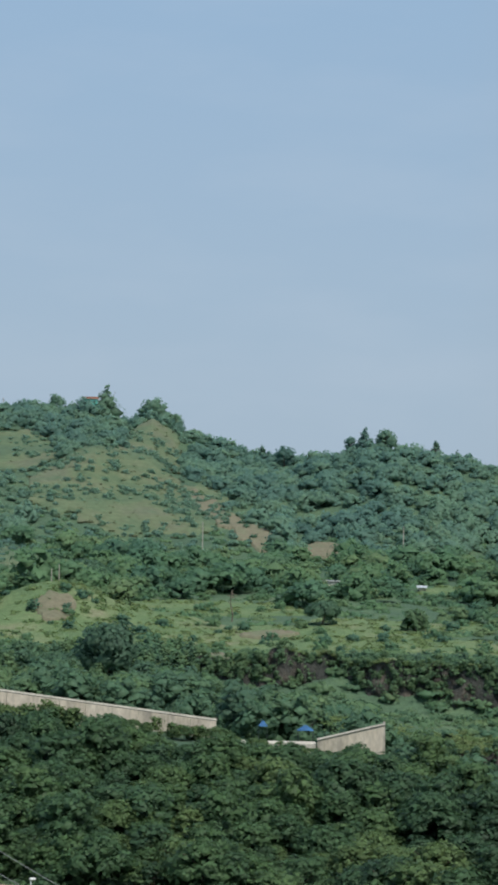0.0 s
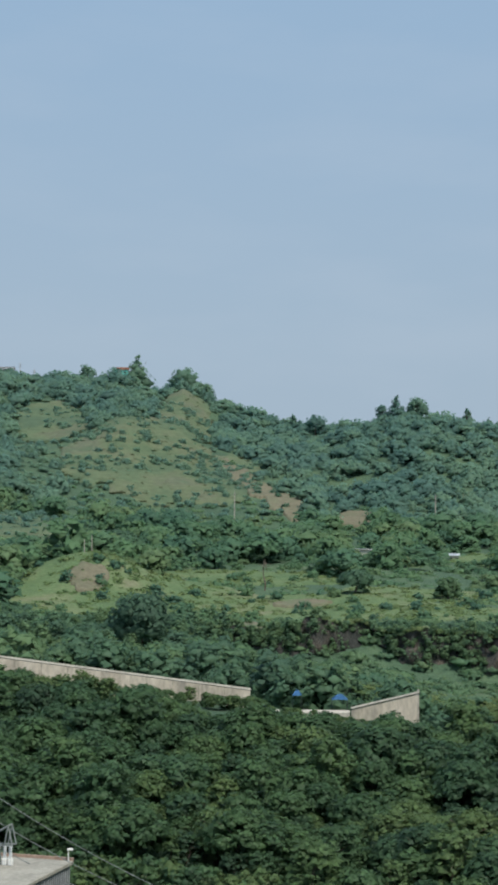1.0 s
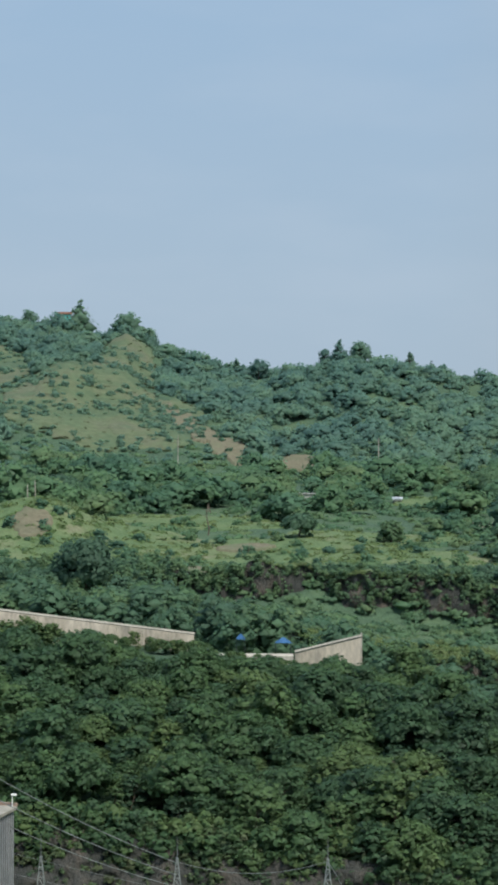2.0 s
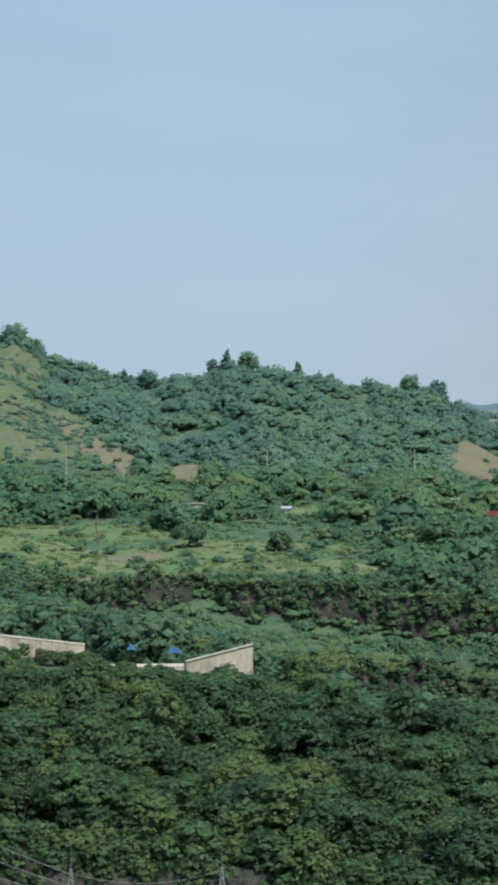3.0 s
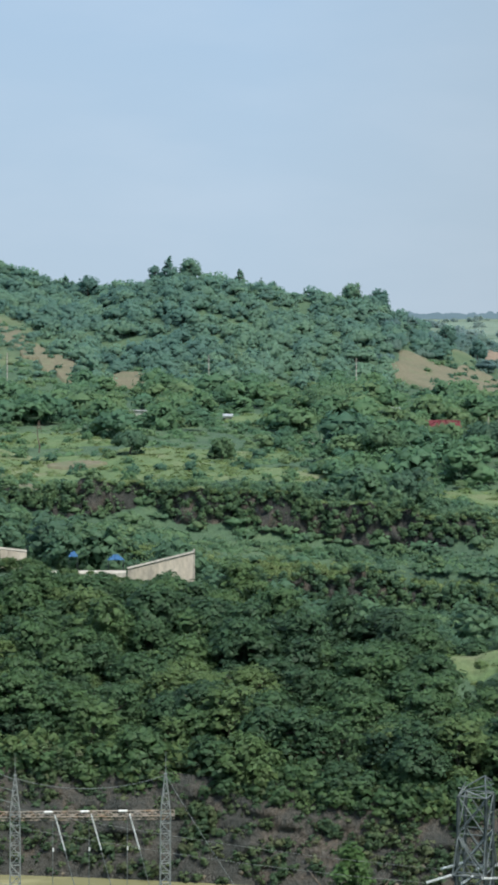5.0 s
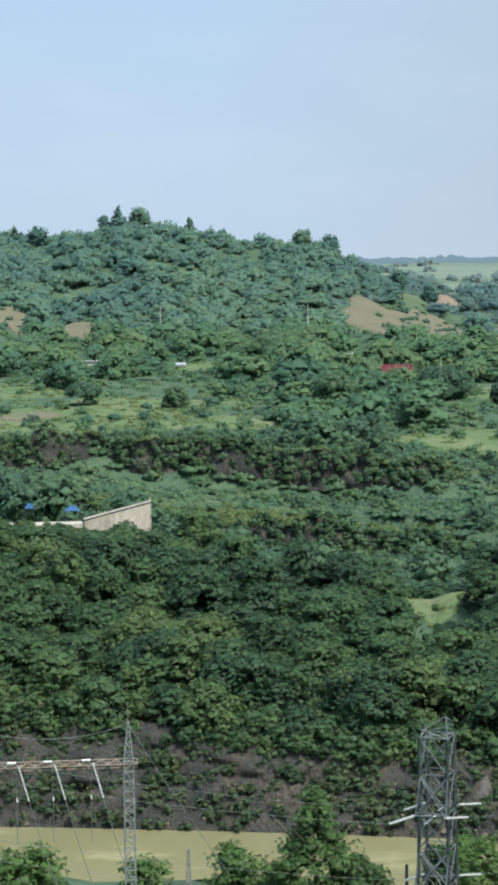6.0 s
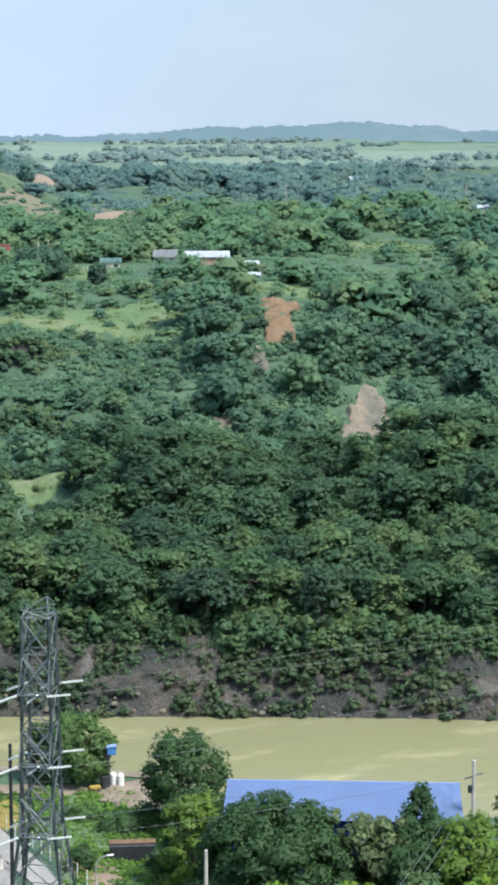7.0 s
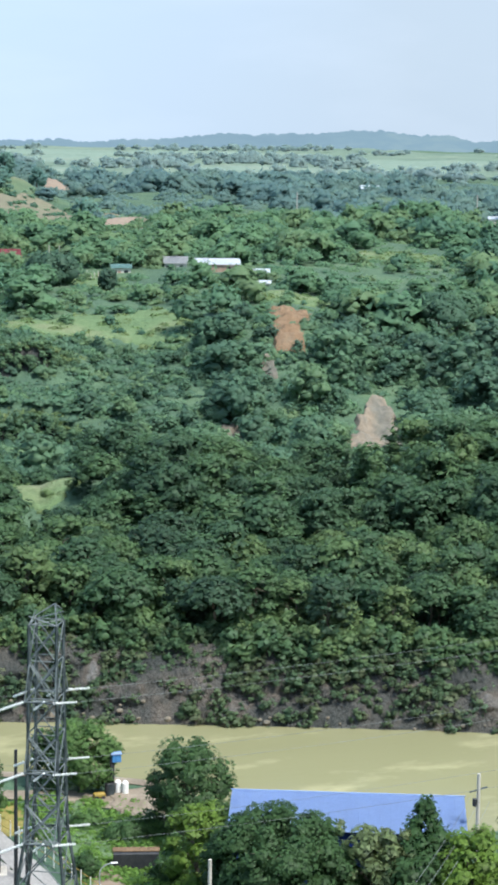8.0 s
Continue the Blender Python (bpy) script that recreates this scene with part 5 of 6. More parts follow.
def build_tower():
    base = ground_z(TX, TY)
    t = thing("transmission_tower", (TX, TY, base), "dark galvanised steel lattice transmission tower with white insulators", "tower", turn=-27.0)
    levels = [(0.0, 2.2), (3.6, 1.72), (7.0, 1.27), (9.6, 1.17), (12.1, 1.10), (14.7, 1.06), (17.3, 1.02), (20.0, 0.98), (22.6, 1.0)]
    corner = lambda k, i: Vector((levels[k][1] * (1, 1, -1, -1)[i % 4], levels[k][1] * (1, -1, -1, 1)[i % 4], levels[k][0]))
    for i in range(4):
        bm = fresh()
        tube(bm, [corner(k, i) for k in range(len(levels))], 0.25, 4)
        part("leg", bm, STEEL, t)
        bm = fresh()
        box(bm, corner(0, i) + Vector((0, 0, -0.15)), (0.8, 0.8, 0.7), bevel=0.05)
        part("footing", bm, CONCRETE, t)
    for k in range(len(levels) - 1):
        for i in range(4):
            mid = (corner(k, i) + corner(k + 1, i + 1)) / 2
            for p, q, w in ((corner(k, i), corner(k + 1, i + 1), 0.095), (corner(k, i + 1), corner(k + 1, i), 0.095), (corner(k + 1, i), corner(k + 1, i + 1), 0.085),
                            (mid, (corner(k, i) + corner(k + 1, i)) / 2, 0.045), (mid, (corner(k, i + 1) + corner(k + 1, i + 1)) / 2, 0.045)):
                bm = fresh()
                bar(bm, p, q, w, 4)
                part("brace", bm, LIT_STEEL, t)
    apex, knee = Vector((0.55, 0.3, 23.9)), Vector((-0.7, -0.2, 23.1))
    peak = [(apex, knee, 0.09), (apex, Vector((0.9, 0.9, 23.4)), 0.09)]
    for i in range(4):
        peak += [(corner(8, i), apex if i < 2 else knee, 0.10), (corner(8, i), corner(8, i + 1) + Vector((0, 0, 0.6)), 0.08)]
    peak += [(corner(8, i), corner(8, i + 2), 0.08) for i in (0, 1)]
    for p, q, w in peak:
        bm = fresh()
        bar(bm, p, q, w, 4)
        part("peak_brace", bm, LIT_STEEL, t)
    for low, top in ((17.25, 19.8), (12.1, 14.5), (7.0, 9.6)):
        w = float(np.interp(low, [l[0] for l in levels], [l[1] for l in levels]))
        for side in (-1, 1):
            out = side * (w + 0.85)
            bm = fresh()
            tips = [Vector((sx * 1.1, out, low)) for sx in (-1, 1)]
            roots = [Vector((sx * w, side * w, low)) for sx in (-1, 1)]
            heads = [Vector((sx * w * 0.95, side * w, top)) for sx in (-1, 1)]
            bar(bm, tips[0], tips[1], 0.13, 4)
            arm = part("crossarm", bm, STEEL, t)
            for n in (0, 1):
                for p, q, w2 in ((tips[n], roots[n], 0.11), (tips[n], heads[n], 0.11), (tips[n], roots[1 - n], 0.08), (tips[n], heads[1 - n], 0.09), (roots[n], heads[1 - n], 0.08)):
                    bm = fresh()
                    bar(bm, p, q, w2, 4)
                    part("strut", bm, LIT_STEEL, arm)
            insulator(t, (0.95, out, low), (2.55, out + 0.6, low + 0.06), 0.12)
            insulator(t, (-1.15, out, low), (-2.6, out - 1.3, low - 0.35), 0.12)
            insulator(t, (0.35, out * 0.98, low + 0.1), (-0.45, out * 0.96, low - 0.55), 0.09, 10)
    lines = thing("power_lines", (TX, TY, base), "thin overhead power lines leaving the steel tower", "wires", turn=-27.0)
    for low in (17.25, 12.1, 7.0):
        w = float(np.interp(low, [l[0] for l in levels], [l[1] for l in levels]))
        for side in (-1, 1):
            out = side * (w + 0.85)
            wire(lines, (2.55, out + 0.6, low + 0.06), (46.0, out + 17.0, low + 4.6), 0.5, 0.022)
            wire(lines, (-2.6, out - 1.3, low - 0.35), (-46.0, out - 42.0, low + 16.0), 1.5, 0.022)


build_tower()

# ---- riverside shed and yard ----


def build_shed():
    a, b = Vector((46.7, 147.8, 9.6)), Vector((63.8, 141.2, 9.45))
    along = (b - a).normalized()
    out = Vector((along.y, -along.x, 0)).normalized()
    if out.y > 0:
        out = -out
    g = 3.6
    shed = thing("riverside_shed", (a.x, a.y, g), "long shed with a pale blue sheet roof and navy walls", "shed", turn=math.degrees(math.atan2(along.y, along.x)))
    long, deep = (b - a).length, 6.6
    n = 22
    for k in range(n):
        bm = fresh()
        x0, x1 = long * k / n, long * (k + 1) / n
        v = [bm.verts.new(p) for p in ((x0, 0, 5.95), (x1, 0, 5.95), (x1, -deep, 5.0), (x0, -deep, 5.0))]
        bm.faces.new(v)
        bmesh.ops.solidify(bm, geom=bm.faces[:], thickness=0.07)
        bar(bm, (x0 + 0.03, 0, 5.98), (x0 + 0.03, -deep, 5.03), 0.02, 4)
        part("roof_sheet", bm, BLUE_ROOF, shed)
    bm = fresh()
    bar(bm, (-0.1, 0, 5.97), (long + 0.1, 0, 5.97), 0.09, 6)
    part("ridge_cap", bm, BLUE_ROOF, shed)
    for y0, z1 in ((-deep + 0.5, 4.9), (-0.3, 5.8)):
        bm = fresh()
        box(bm, (long / 2, y0, z1 / 2), (long - 0.8, 0.12, z1))
        part("wall", bm, NAVY, shed)
    for x0 in (0.4, long - 0.4):
        bm = fresh()
        box(bm, (x0, -deep / 2, 2.4), (0.12, deep - 1.1, 4.8))
        part("wall", bm, NAVY, shed)
    for k in range(6):
        bm = fresh()
        bar(bm, (0.3 + k * (long - 0.6) / 5, -deep + 0.25, -0.2), (0.3 + k * (long - 0.6) / 5, -deep + 0.25, 4.9), 0.3, 4)
        part("post", bm, BROWN_PAINT, shed)
    bm = fresh()
    box(bm, (long - 1.6, -deep - 0.8, 1.2), (3.4, 1.8, 0.15))
    part("awning", bm, GREY_ROOF, shed)


build_shed()


def strip(name, pts, width, material, label, category, lift=0.08):
    """A track laid on the ground along a line."""
    v, f = [], []
    dense = []
    for p, q in zip(pts, pts[1:]):
        for k in range(8):
            dense.append((p[0] + (q[0] - p[0]) * k / 8, p[1] + (q[1] - p[1]) * k / 8))
    dense.append(pts[-1])
    for k, (x, y) in enumerate(dense):
        p, q = dense[max(0, k - 1)], dense[min(len(dense) - 1, k + 1)]
        t = Vector((q[0] - p[0], q[1] - p[1])).normalized()
        for c in range(5):
            o = (c / 4 - 0.5) * width * (1 + 0.12 * float(lumps(x * 3, y * 3, 4.0, 200)))
            xx, yy = x - t.y * o, y + t.x * o
            v.append((xx, yy, ground_z(xx, yy) + lift))
    for k in range(len(dense) - 1):
        for c in range(4):
            f.append((k * 5 + c, k * 5 + c + 1, k * 5 + c + 6, k * 5 + c + 5))
    tagged(new(name, mesh_of(name, v, f, material)), label, category, kind="structure")


strip("concrete_track", [(26.6, 168), (29.0, 158.8), (30.3, 150.8), (31.6, 141.1), (33, 132)], 2.2, PATH_GREY, "grey concrete track past the tower", "track", 0.12)
strip("dirt_track", [(31, 167.5), (37.5, 165.2), (41.7, 161.9), (44.5, 158.0), (47.5, 155)], 2.6, GRAVEL, "pale sandy dirt track on the river bank", "track", 0.12)
strip("river_beach", [(10, 185), (20, 181.5), (28, 178.2), (36, 174.5), (42, 171.6), (47, 168.5)], 6.0, GRAVEL, "sandy strip with rubble at the water's edge", "beach", 0.1)
for k, (s, m, lab) in enumerate((((31.0, 161.5, 2.2, 5.0), STRAW, "patch of yellowing grass"), ((36.0, 152.5, 2.0, 12.0), GRASS, "bright green grassy bank"), ((35.6, 143.2, 1.4, 5.0), PINK_SOIL, "heap of pinkish bare earth"), ((26.5, 146.0, 2.6, 6.5), PATH_GREY, "grey gravel yard"), ((43.5, 162.5, 3.2, 3.6), GRAVEL, "sandy bare ground by the water"), ((29.5, 168.5, 3.0, 2.6), PATH_GREY, "pale rubble by the water"))):
    patch("yard_patch", s, m, lab, "ground", 0.10 + 0.03 * k, 300 + 5 * k)

culvert = thing("culvert_wall", (38.8, 147.6, 3.7), "dark concrete wall with a reddish earth top", "wall", turn=-14)
bm = fresh()
box(bm, (0, 0, 0.6), (3.6, 0.5, 1.7), bevel=0.06)
part("face", bm, DARK_IRON, culvert)
bm = fresh()
box(bm, (0, 0.6, 1.5), (3.7, 0.9, 0.12), bevel=0.05)
part("top", bm, CLAY, culvert)


def build_tank(x, y):
    t = thing("water_tank", (x, y, ground_z(x, y)), "white upright plastic tank on the bank", "tank", "white tanks")
    bm = fresh()
    bar(bm, (0, 0, 0), (0, 0, 1.1), 0.6, 16)
    part("body", bm, WHITE_PAINT, t)
    bm = fresh()
    bar(bm, (0, 0, 1.1), (0, 0, 1.28), 0.58, 16, 0.3)
    part("lid", bm, WHITE_PAINT, t)


build_tank(42.3, 164.6)
build_tank(41.75, 165.0)
hut = thing("sign_box", (41.2, 164.9, ground_z(41.2, 164.9)), "blue box on a dark post by the river", "sign")
bm = fresh()
box(bm, (0, 0, 1.6), (0.35, 0.35, 3.4))
part("post", bm, DARK_IRON, hut)
bm = fresh()
box(bm, (0.35, 0, 3.3), (0.8, 0.6, 0.7), bevel=0.05)
part("box", bm, BLUE_TARP, hut)
bm = fresh()
box(bm, (0.35, 0, 3.7), (0.95, 0.75, 0.08))
part("roof", bm, BLUE_ROOF, hut)
cabinet = thing("dark_cabinet", (40.9, 164.6, ground_z(40.9, 164.6)), "dark metal cabinet beside the white tanks", "cabinet")
bm = fresh()
box(bm, (0, 0, 0.6), (0.7, 0.6, 1.2), bevel=0.04)
part("body", bm, DARK_IRON, cabinet)
bm = fresh()
box(bm, (0.1, -0.31, 0.6), (0.5, 0.04, 1.0))
part("door", bm, STEEL, cabinet)
pump = thing("yellow_pump", (39.9, 164.2, ground_z(39.9, 164.2)), "small yellow machine on the ground", "machine")
bm = fresh()
box(bm, (0, 0, 0.35), (1.0, 0.6, 0.4), bevel=0.08)
part("body", bm, YELLOW_PAINT, pump)
for sx in (-0.3, 0.3):
    bm = fresh()
    bar(bm, (sx, -0.35, 0.18), (sx, 0.35, 0.18), 0.36, 12)
    part("wheel", bm, DARK_IRON, pump)


def build_transformer(x, y):
    t = thing("transformer", (x, y, ground_z(x, y)), "pale equipment with dark ribbed sides and white bushings", "transformer", turn=-10)
    bm = fresh()
    box(bm, (0, 0, 1.1), (1.6, 1.2, 1.7), bevel=0.06)
    part("tank", bm, DARK_IRON, t)
    for k in range(7):
        bm = fresh()
        box(bm, (-0.7 + k * 0.23, -0.7, 1.1), (0.08, 0.25, 1.4))
        part("fin", bm, STEEL, t)
    for sx in (-0.5, 0, 0.5):
        insulator(t, (sx, 0, 1.95), (sx, 0, 2.9), 0.15, 9)
    bm = fresh()
    box(bm, (0, 0, 0.1), (2.6, 2.0, 0.4), bevel=0.04)
    part("plinth", bm, CONCRETE, t)


build_transformer(27.5, 149.0)
build_transformer(25.0, 149.6)


def build_fence():
    f = thing("yard_fence", (0, 0, 0), "low white and yellow pipe fence along the track", "fence")
    pts = [(27.9, 162), (29.4, 157), (30.6, 152.5), (31.6, 147.5), (32.6, 142.5), (33.6, 137.5)]
    for (x0, y0), (x1, y1) in zip(pts, pts[1:]):
        for k in range(3):
            x, y = x0 + (x1 - x0) * k / 3, y0 + (y1 - y0) * k / 3
            bm = fresh()
            bar(bm, (x + 1.3, y, ground_z(x, y) - 0.1), (x + 1.3, y, ground_z(x, y) + 1.4), 0.09, 6)
            part("post", bm, WHITE_PAINT, f)
        for h in (0.6, 1.3):
            bm = fresh()
            bar(bm, (x0 + 1.3, y0, ground_z(x0, y0) + h), (x1 + 1.3, y1, ground_z(x1, y1) + h), 0.06, 5)
            part("rail", bm, YELLOW_PAINT, f)


build_fence()


def near_pole(x, y, top, label, thick=0.3, material=CONCRETE):
    z = ground_z(x, y)
    p = thing("utility_pole", (x, y, z), label, "utility pole")
    bm = fresh()
    bar(bm, (0, 0, -0.4), (0, 0, top - z), thick, 10, thick * 0.75)
    part("pole", bm, material, p)
    return p


px, py = plan(24.72, 150)
right_pole = near_pole(px, py, 13.0, "grey wooden pole carrying thin wires by the shed", 0.36)
bm = fresh()
bar(bm, (-0.9, -0.4, 7.6), (0.9, 0.4, 7.6), 0.14, 4)
part("crossarm", bm, STEEL, right_pole)
bm = fresh()
box(bm, (-0.28, 0, 6.6), (0.3, 0.3, 0.6), bevel=0.04)
part("fuse_box", bm, DARK_IRON, right_pole)
near_pole(39.2, 129.2, 11.0, "plain pale concrete pole standing among trees", 0.34)
near_pole(TX - 0.9, TY + 6.5, 15.6, "dark wooden pole standing behind the tower", 0.32, DARK_IRON)
near_pole(TX + 0.6, TY + 9.5, 11.5, "dark wooden pole standing behind the tower", 0.34, DARK_IRON)
drops = thing("service_wires", (px, py, 11.0), "sagging service wires from the pole", "wires")
for k in range(3):
    wire(drops, (-0.8 + 0.8 * k, -0.3, 0.4 - 0.3 * k), (-22.0 + 0.8 * k, -30.0, 2.2 - 0.6 * k), 1.2, 0.03)
lamp = thing("street_lamp", (33.6, 138.4, ground_z(33.6, 138.4)), "slim pale street lamp with a curved arm", "street lamp")
bm = fresh()
bar(bm, (0, 0, -0.2), (0, 0, 3.2), 0.08, 8)
for k in range(6):
    a0, a1 = math.pi / 2 * k / 6, math.pi / 2 * (k + 1) / 6
    bar(bm, (0.9 * (1 - math.cos(a0)), 0, 3.2 + 0.7 * math.sin(a0)), (0.9 * (1 - math.cos(a1)), 0, 3.2 + 0.7 * math.sin(a1)), 0.09, 8)
part("post", bm, GREY_ROOF, lamp)
bm = fresh()
box(bm, (1.1, 0, 3.9), (0.5, 0.18, 0.1), bevel=0.03)
part("head", bm, WHITE_PAINT, lamp)

# near trees
single_tree("mango_tree", 44.9, 153.6, 7.6, 8.6, 5200, 0.27, LEAF_MANGO, "round dense dark green mango tree by the river", 600, "round", 44, 0.06, 0.3, 0.85)
single_tree("mango_tree", 39.0, 167.0, 6.8, 6.4, 4000, 0.27, LEAF_FRESH, "leafy tree with fresh yellow-green shoots on dark foliage", 610, "round", 34, 0.15, 0.3, 0.8)
single_tree("mango_tree", 36.6, 168.5, 4.2, 5.6, 1400, 0.34, LEAF_MANGO, "dense dark green tree behind the tower", 615, "round", 22, 0.1, 0.25, 0.8)
single_tree("acacia_tree", 45.6, 133.2, 12.8, 8.8, 24000, 0.24, LEAF_DOME, "huge domed dark green acacia with fine foliage", 620, "round", 120, 0.02, 0.5, 0.75)
single_tree("yellowing_tree", 41.4, 139.9, 5.4, 7.9, 2200, 0.32, LEAF_YELLOW, "yellow-green leafy tree beside the acacia", 630, "round", 26, 0.1, 0.25, 0.8)
single_tree("conifer", 56.2, 131.2, 8.6, 9.4, 5600, 0.24, LEAF_DOME, "dark narrow tree standing in front of the shed", 640, "cone", 60, 0.04, 0.2, 1.1)
single_tree("garden_tree", 57.8, 130.4, 4.2, 6.4, 1600, 0.30, LEAF_MANGO, "dark bushy garden tree before the shed", 642, "round", 20, 0.02, 0.2, 0.8)
single_tree("garden_tree", 54.0, 131.6, 4.2, 7.4, 2300, 0.30, LEAF_OLIVE, "loose olive-green garden tree before the shed", 645, "round", 20, 0.02, 0.2, 0.8)
single_tree("garden_tree", 49.0, 131.6, 4.4, 6.6, 1600, 0.30, LEAF_MANGO, "dark bushy garden tree before the shed", 648, "round", 20, 0.02, 0.2, 0.8)
single_tree("garden_tree", 52.2, 131.0, 5.0, 7.6, 2800, 0.34, LEAF_OLIVE, "loose olive-green garden tree before the shed", 650, "round", 24, 0.05, 0.2, 0.8)
single_tree("garden_tree", 50.0, 132.5, 3.6, 8.0, 900, 0.34, LEAF_OLIVE, "thin sparse sapling before the shed", 655, "cone", 14, 0.2, 0.15, 0.8)
single_tree("garden_tree", 54.6, 128.4, 5.2, 6.0, 1900, 0.34, LEAF_MANGO, "dark bushy garden tree before the shed", 660, "round", 22, 0.02, 0.2, 0.8)
single_tree("lime_tree", 40.9, 120.8, 4.6, 7.4, 1900, 0.30, LEAF_BRIGHT, "bright yellow-green young tree below the house", 670, "round", 22, 0.1, 0.2, 0.85, group="bright young trees")
single_tree("lime_tree", 47.6, 120.9, 4.4, 6.9, 1800, 0.30, LEAF_BRIGHT, "bright yellow-green young tree below the house", 680, "round", 22, 0.1, 0.2, 0.85, group="bright young trees")
single_tree("lime_tree", 50.9, 119.7, 4.4, 7.5, 1800, 0.30, LEAF_FOREST, "mid-green leafy young tree below the house", 690, "round", 22, 0.1, 0.2, 0.85, group="bright young trees")
single_tree("lime_tree", 53.9, 116.4, 3.4, 8.0, 1200, 0.30, LEAF_BRIGHT, "bright yellow-green young tree below the house", 700, "round", 16, 0.2, 0.2, 0.85, group="bright young trees")
single_tree("garden_tree", 58.3, 127.4, 6.2, 8.2, 3000, 0.30, LEAF_YELLOW, "green and yellow leafy tree beside the pole", 710, "round", 28, 0.02, 0.25, 0.8)
single_tree("garden_tree", 66.0, 134.8, 4.4, 8.4, 1500, 0.34, LEAF_MANGO, "dark leafy tree beyond the pole", 715, "round", 20, 0.1, 0.25, 0.8)
single_tree("pine_tree", 24.6, 163.2, 11.4, 12.8, 6600, 0.36, LEAF_FRESH, "tall loose-limbed green tree on the river bank", 720, "cone", 76, 0.05, 0.4, 0.6, hug=(0.7, 1.5))
single_tree("pine_tree", 28.3, 162.4, 5.5, 7.0, 1600, 0.40, LEAF_MANGO, "lower leafy tree on the river bank", 725, "round", 20, 0.1, 0.3, 0.7)
single_tree("bank_tree", 17.6, 160.0, 5.4, 9.2, 1500, 0.38, LEAF_FRESH, "light feathery tree at the water's edge", 730, "round", 20, 0.2, 0.25, 0.7, hug=(0.65, 1.5))
single_tree("bank_tree", 1.0, 160.0, 6.6, 10.0, 1900, 0.38, LEAF_FRESH, "light feathery tree at the water's edge", 740, "round", 22, 0.2, 0.25, 0.7, hug=(0.65, 1.5))
single_tree("bank_tree", -3.0, 161.0, 5.0, 8.4, 1300, 0.38, LEAF_FRESH, "light feathery tree at the water's edge", 745, "round", 18, 0.2, 0.25, 0.7, hug=(0.65, 1.5))
single_tree("bank_tree", 9.9, 157.8, 4.6, 9.4, 1400, 0.38, LEAF_FRESH, "rounded tree at the foot of the mast", 750, "round", 18, 0.2, 0.25, 0.7, hug=(0.65, 1.5))
for k, (bx_, by_, w, h) in enumerate(((28.5, 132.2, 2.6, 3.7), (29.9, 131.8, 2.6, 3.9), (24.2, 133.0, 2.6, 3.9), (39.6, 155.2, 4.6, 1.7), (42.2, 155.6, 3.6, 1.8), (37.5, 158.6, 3.4, 1.4), (34.4, 146.5, 2.6, 2.2), (43.0, 148.6, 3.4, 3.4), (35.6, 138.6, 2.6, 2.0), (40.5, 145.0, 3.0, 1.8), (33.0, 156.5, 1.8, 1.0), (31.2, 164.5, 1.6, 1.2), (48, 150.5, 3.5, 3.0))):
    single_tree("bush", bx_, by_, w, h, 620, 0.26, LEAF_FRESH if k % 3 else LEAF_MANGO, "dense low green bush in the yard", 760 + 3 * k, "round", 12, 0.0, 0.1, 0.8, group="bushes of the yard")

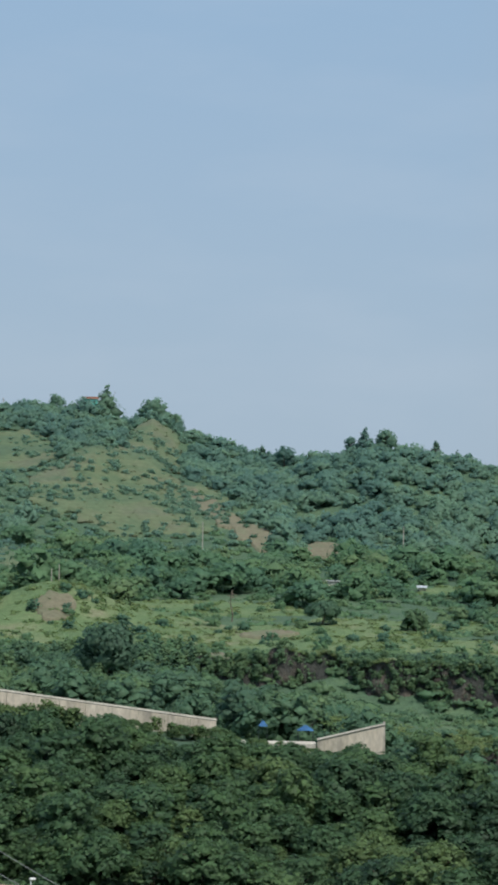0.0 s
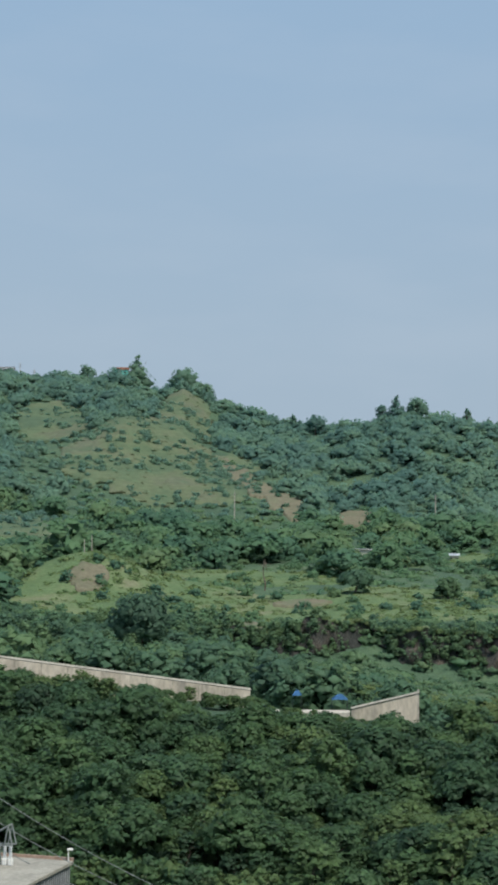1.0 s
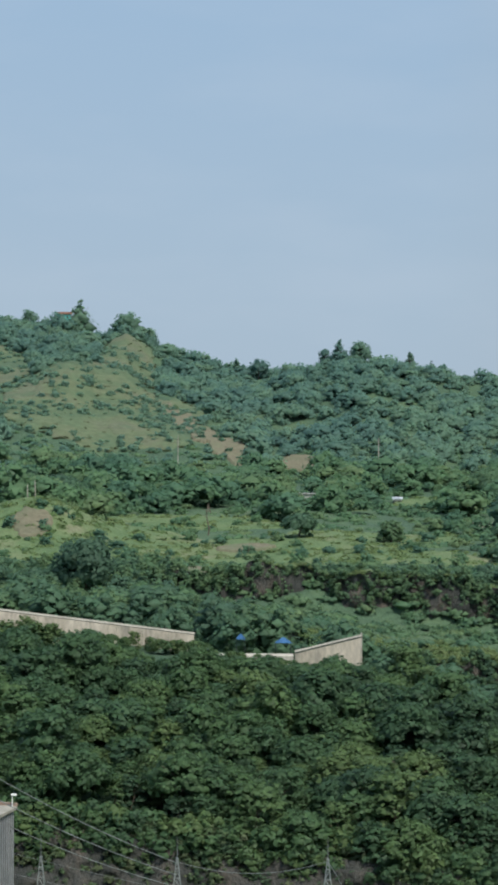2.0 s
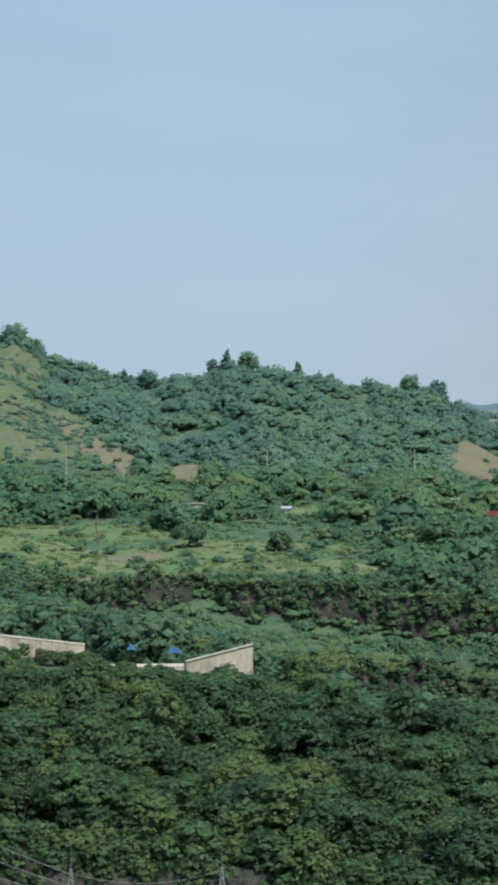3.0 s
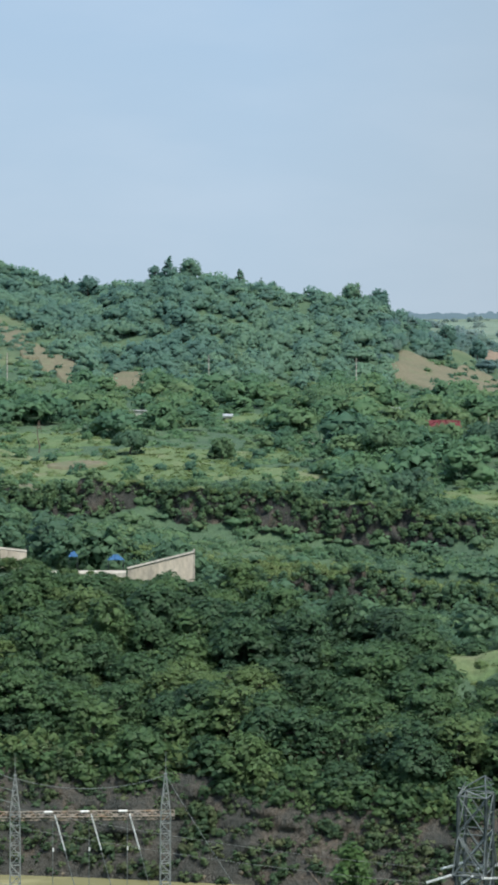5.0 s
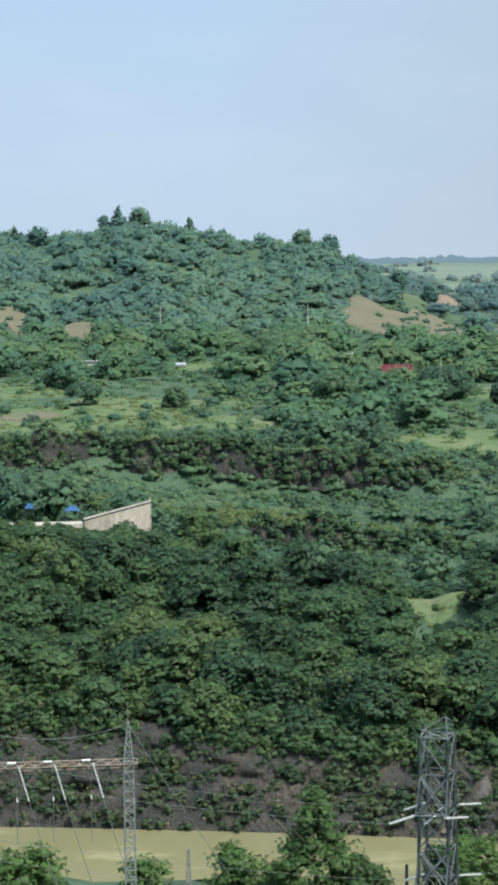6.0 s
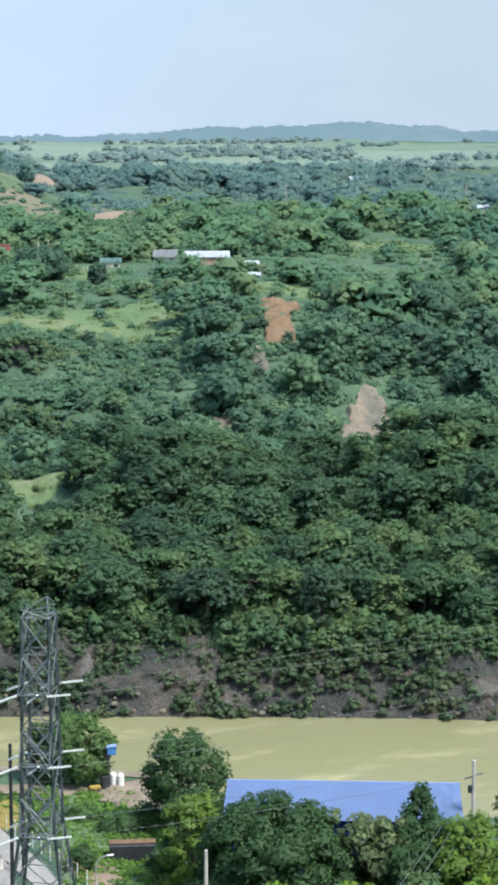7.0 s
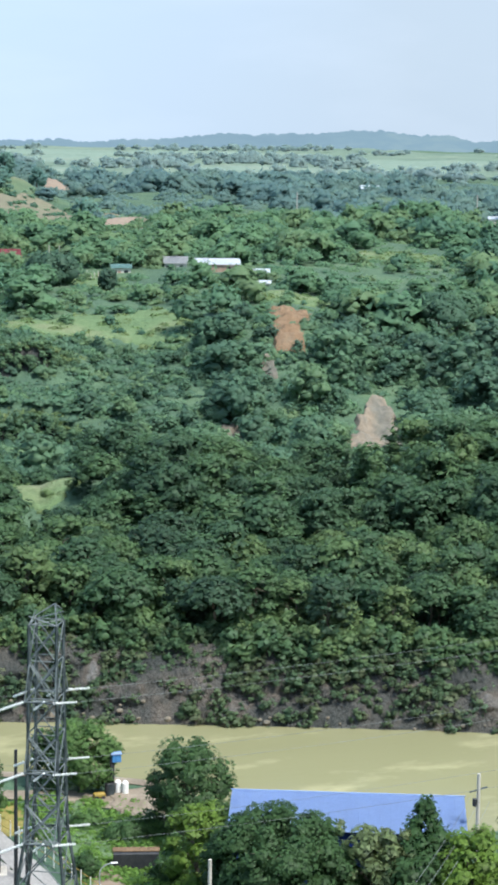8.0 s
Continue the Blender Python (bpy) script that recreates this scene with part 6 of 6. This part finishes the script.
# egrets' perch stones and pale rocks along the far shore
rock_rng = random.Random(9)
for k in range(46):
    x = rock_rng.uniform(-8, 96) if k > 12 else rock_rng.uniform(38, 60)
    size = rock_rng.uniform(0.12, 0.4) if k > 12 else rock_rng.uniform(0.18, 0.42)
    bm = fresh()
    bmesh.ops.create_icosphere(bm, subdivisions=2, radius=size)
    for v in bm.verts:
        v.co *= 1 + 0.3 * noise.noise(v.co * 1.4 / size + Vector((k * 7.0, 0, 0)))
        v.co.z *= 0.75
    up_ = rock_rng.uniform(0.0, 2.6) if k <= 12 else rock_rng.uniform(0.0, 0.9)
    ob = part("shore_rock", bm, SHALE)
    ob.matrix_basis = pose(x, float(far_bank(x)) - 0.6 + up_ * 0.75, 0.15 + up_, 0, 0, rock_rng.uniform(0, 360))
    tagged(ob, "pale grey boulder at the river's edge", "rock", "boulders on the shore")

# meadow cover: tufts and low shrubs over the open ground
tuft_shapes = [crown(800 + k, 3.4, 1.0, 5, 34, 0.7, 0.0, 0.55, "round", (0.75, 1.25), 0.35, 0.12, 0.2) for k in range(3)]


def inside(spots, spacing, seed):
    r = np.random.default_rng(seed)
    xs, ys = [], []
    for cx, cy, rx, ry in spots:
        n = int(3.1416 * rx * ry / spacing ** 2)
        a, q = r.uniform(0, 6.283, n), np.sqrt(r.uniform(0, 1.15, n))
        turn = math.atan2(cx, cy)
        u, v = q * np.cos(a) * rx, q * np.sin(a) * ry
        xs.append(cx + u * math.cos(turn) + v * math.sin(turn))
        ys.append(cy - u * math.sin(turn) + v * math.cos(turn))
    return np.concatenate(xs), np.concatenate(ys)


gx, gy = inside(MEADOWS, 3.0, 90)
woods("meadow_tufts", tuft_shapes, gx, gy, (0.5, 1.3), GRASSY, "tall bright grass tufts on the clearings", 91, 0.25)
gx, gy = inside(MEADOWS + SOILS, 10.0, 92)
woods("meadow_bushes", bush_shapes, gx, gy, (0.4, 1.0), LEAF_TABLE_HAZED, "scattered low bushes on the clearings", 93)
gx, gy = inside(HILL_GRASS, 5.2, 94)
clump = lumps(gx, gy, 24, 98) + 0.5 * lumps(gx, gy, 9, 99) > 0.05
gx, gy = gx[clump], gy[clump]
woods("hill_bushes", bush_shapes, gx, gy, (0.4, 1.0), LEAF_HILL_HAZED, "scattered low bushes on the grassy hill", 95)
gx, gy = inside([(36.2, 151, 2.4, 13), (38.4, 141, 2.6, 7), (33.2, 160, 1.2, 5), (39.3, 153, 3.0, 7), (34.5, 163, 2.6, 3.5), (40.5, 160, 3.4, 3.6), (29, 165, 2.4, 5), (43, 150, 2.6, 4)], 0.66, 96)
yard_tufts = [crown(820 + k, 1.0, 0.4, 5, 46, 0.2, 0.0, 0.45) for k in range(3)]
woods("yard_grass", yard_tufts, gx, gy, (0.6, 1.4), LAWN, "lush green grass on the bank", 97, 0.05)
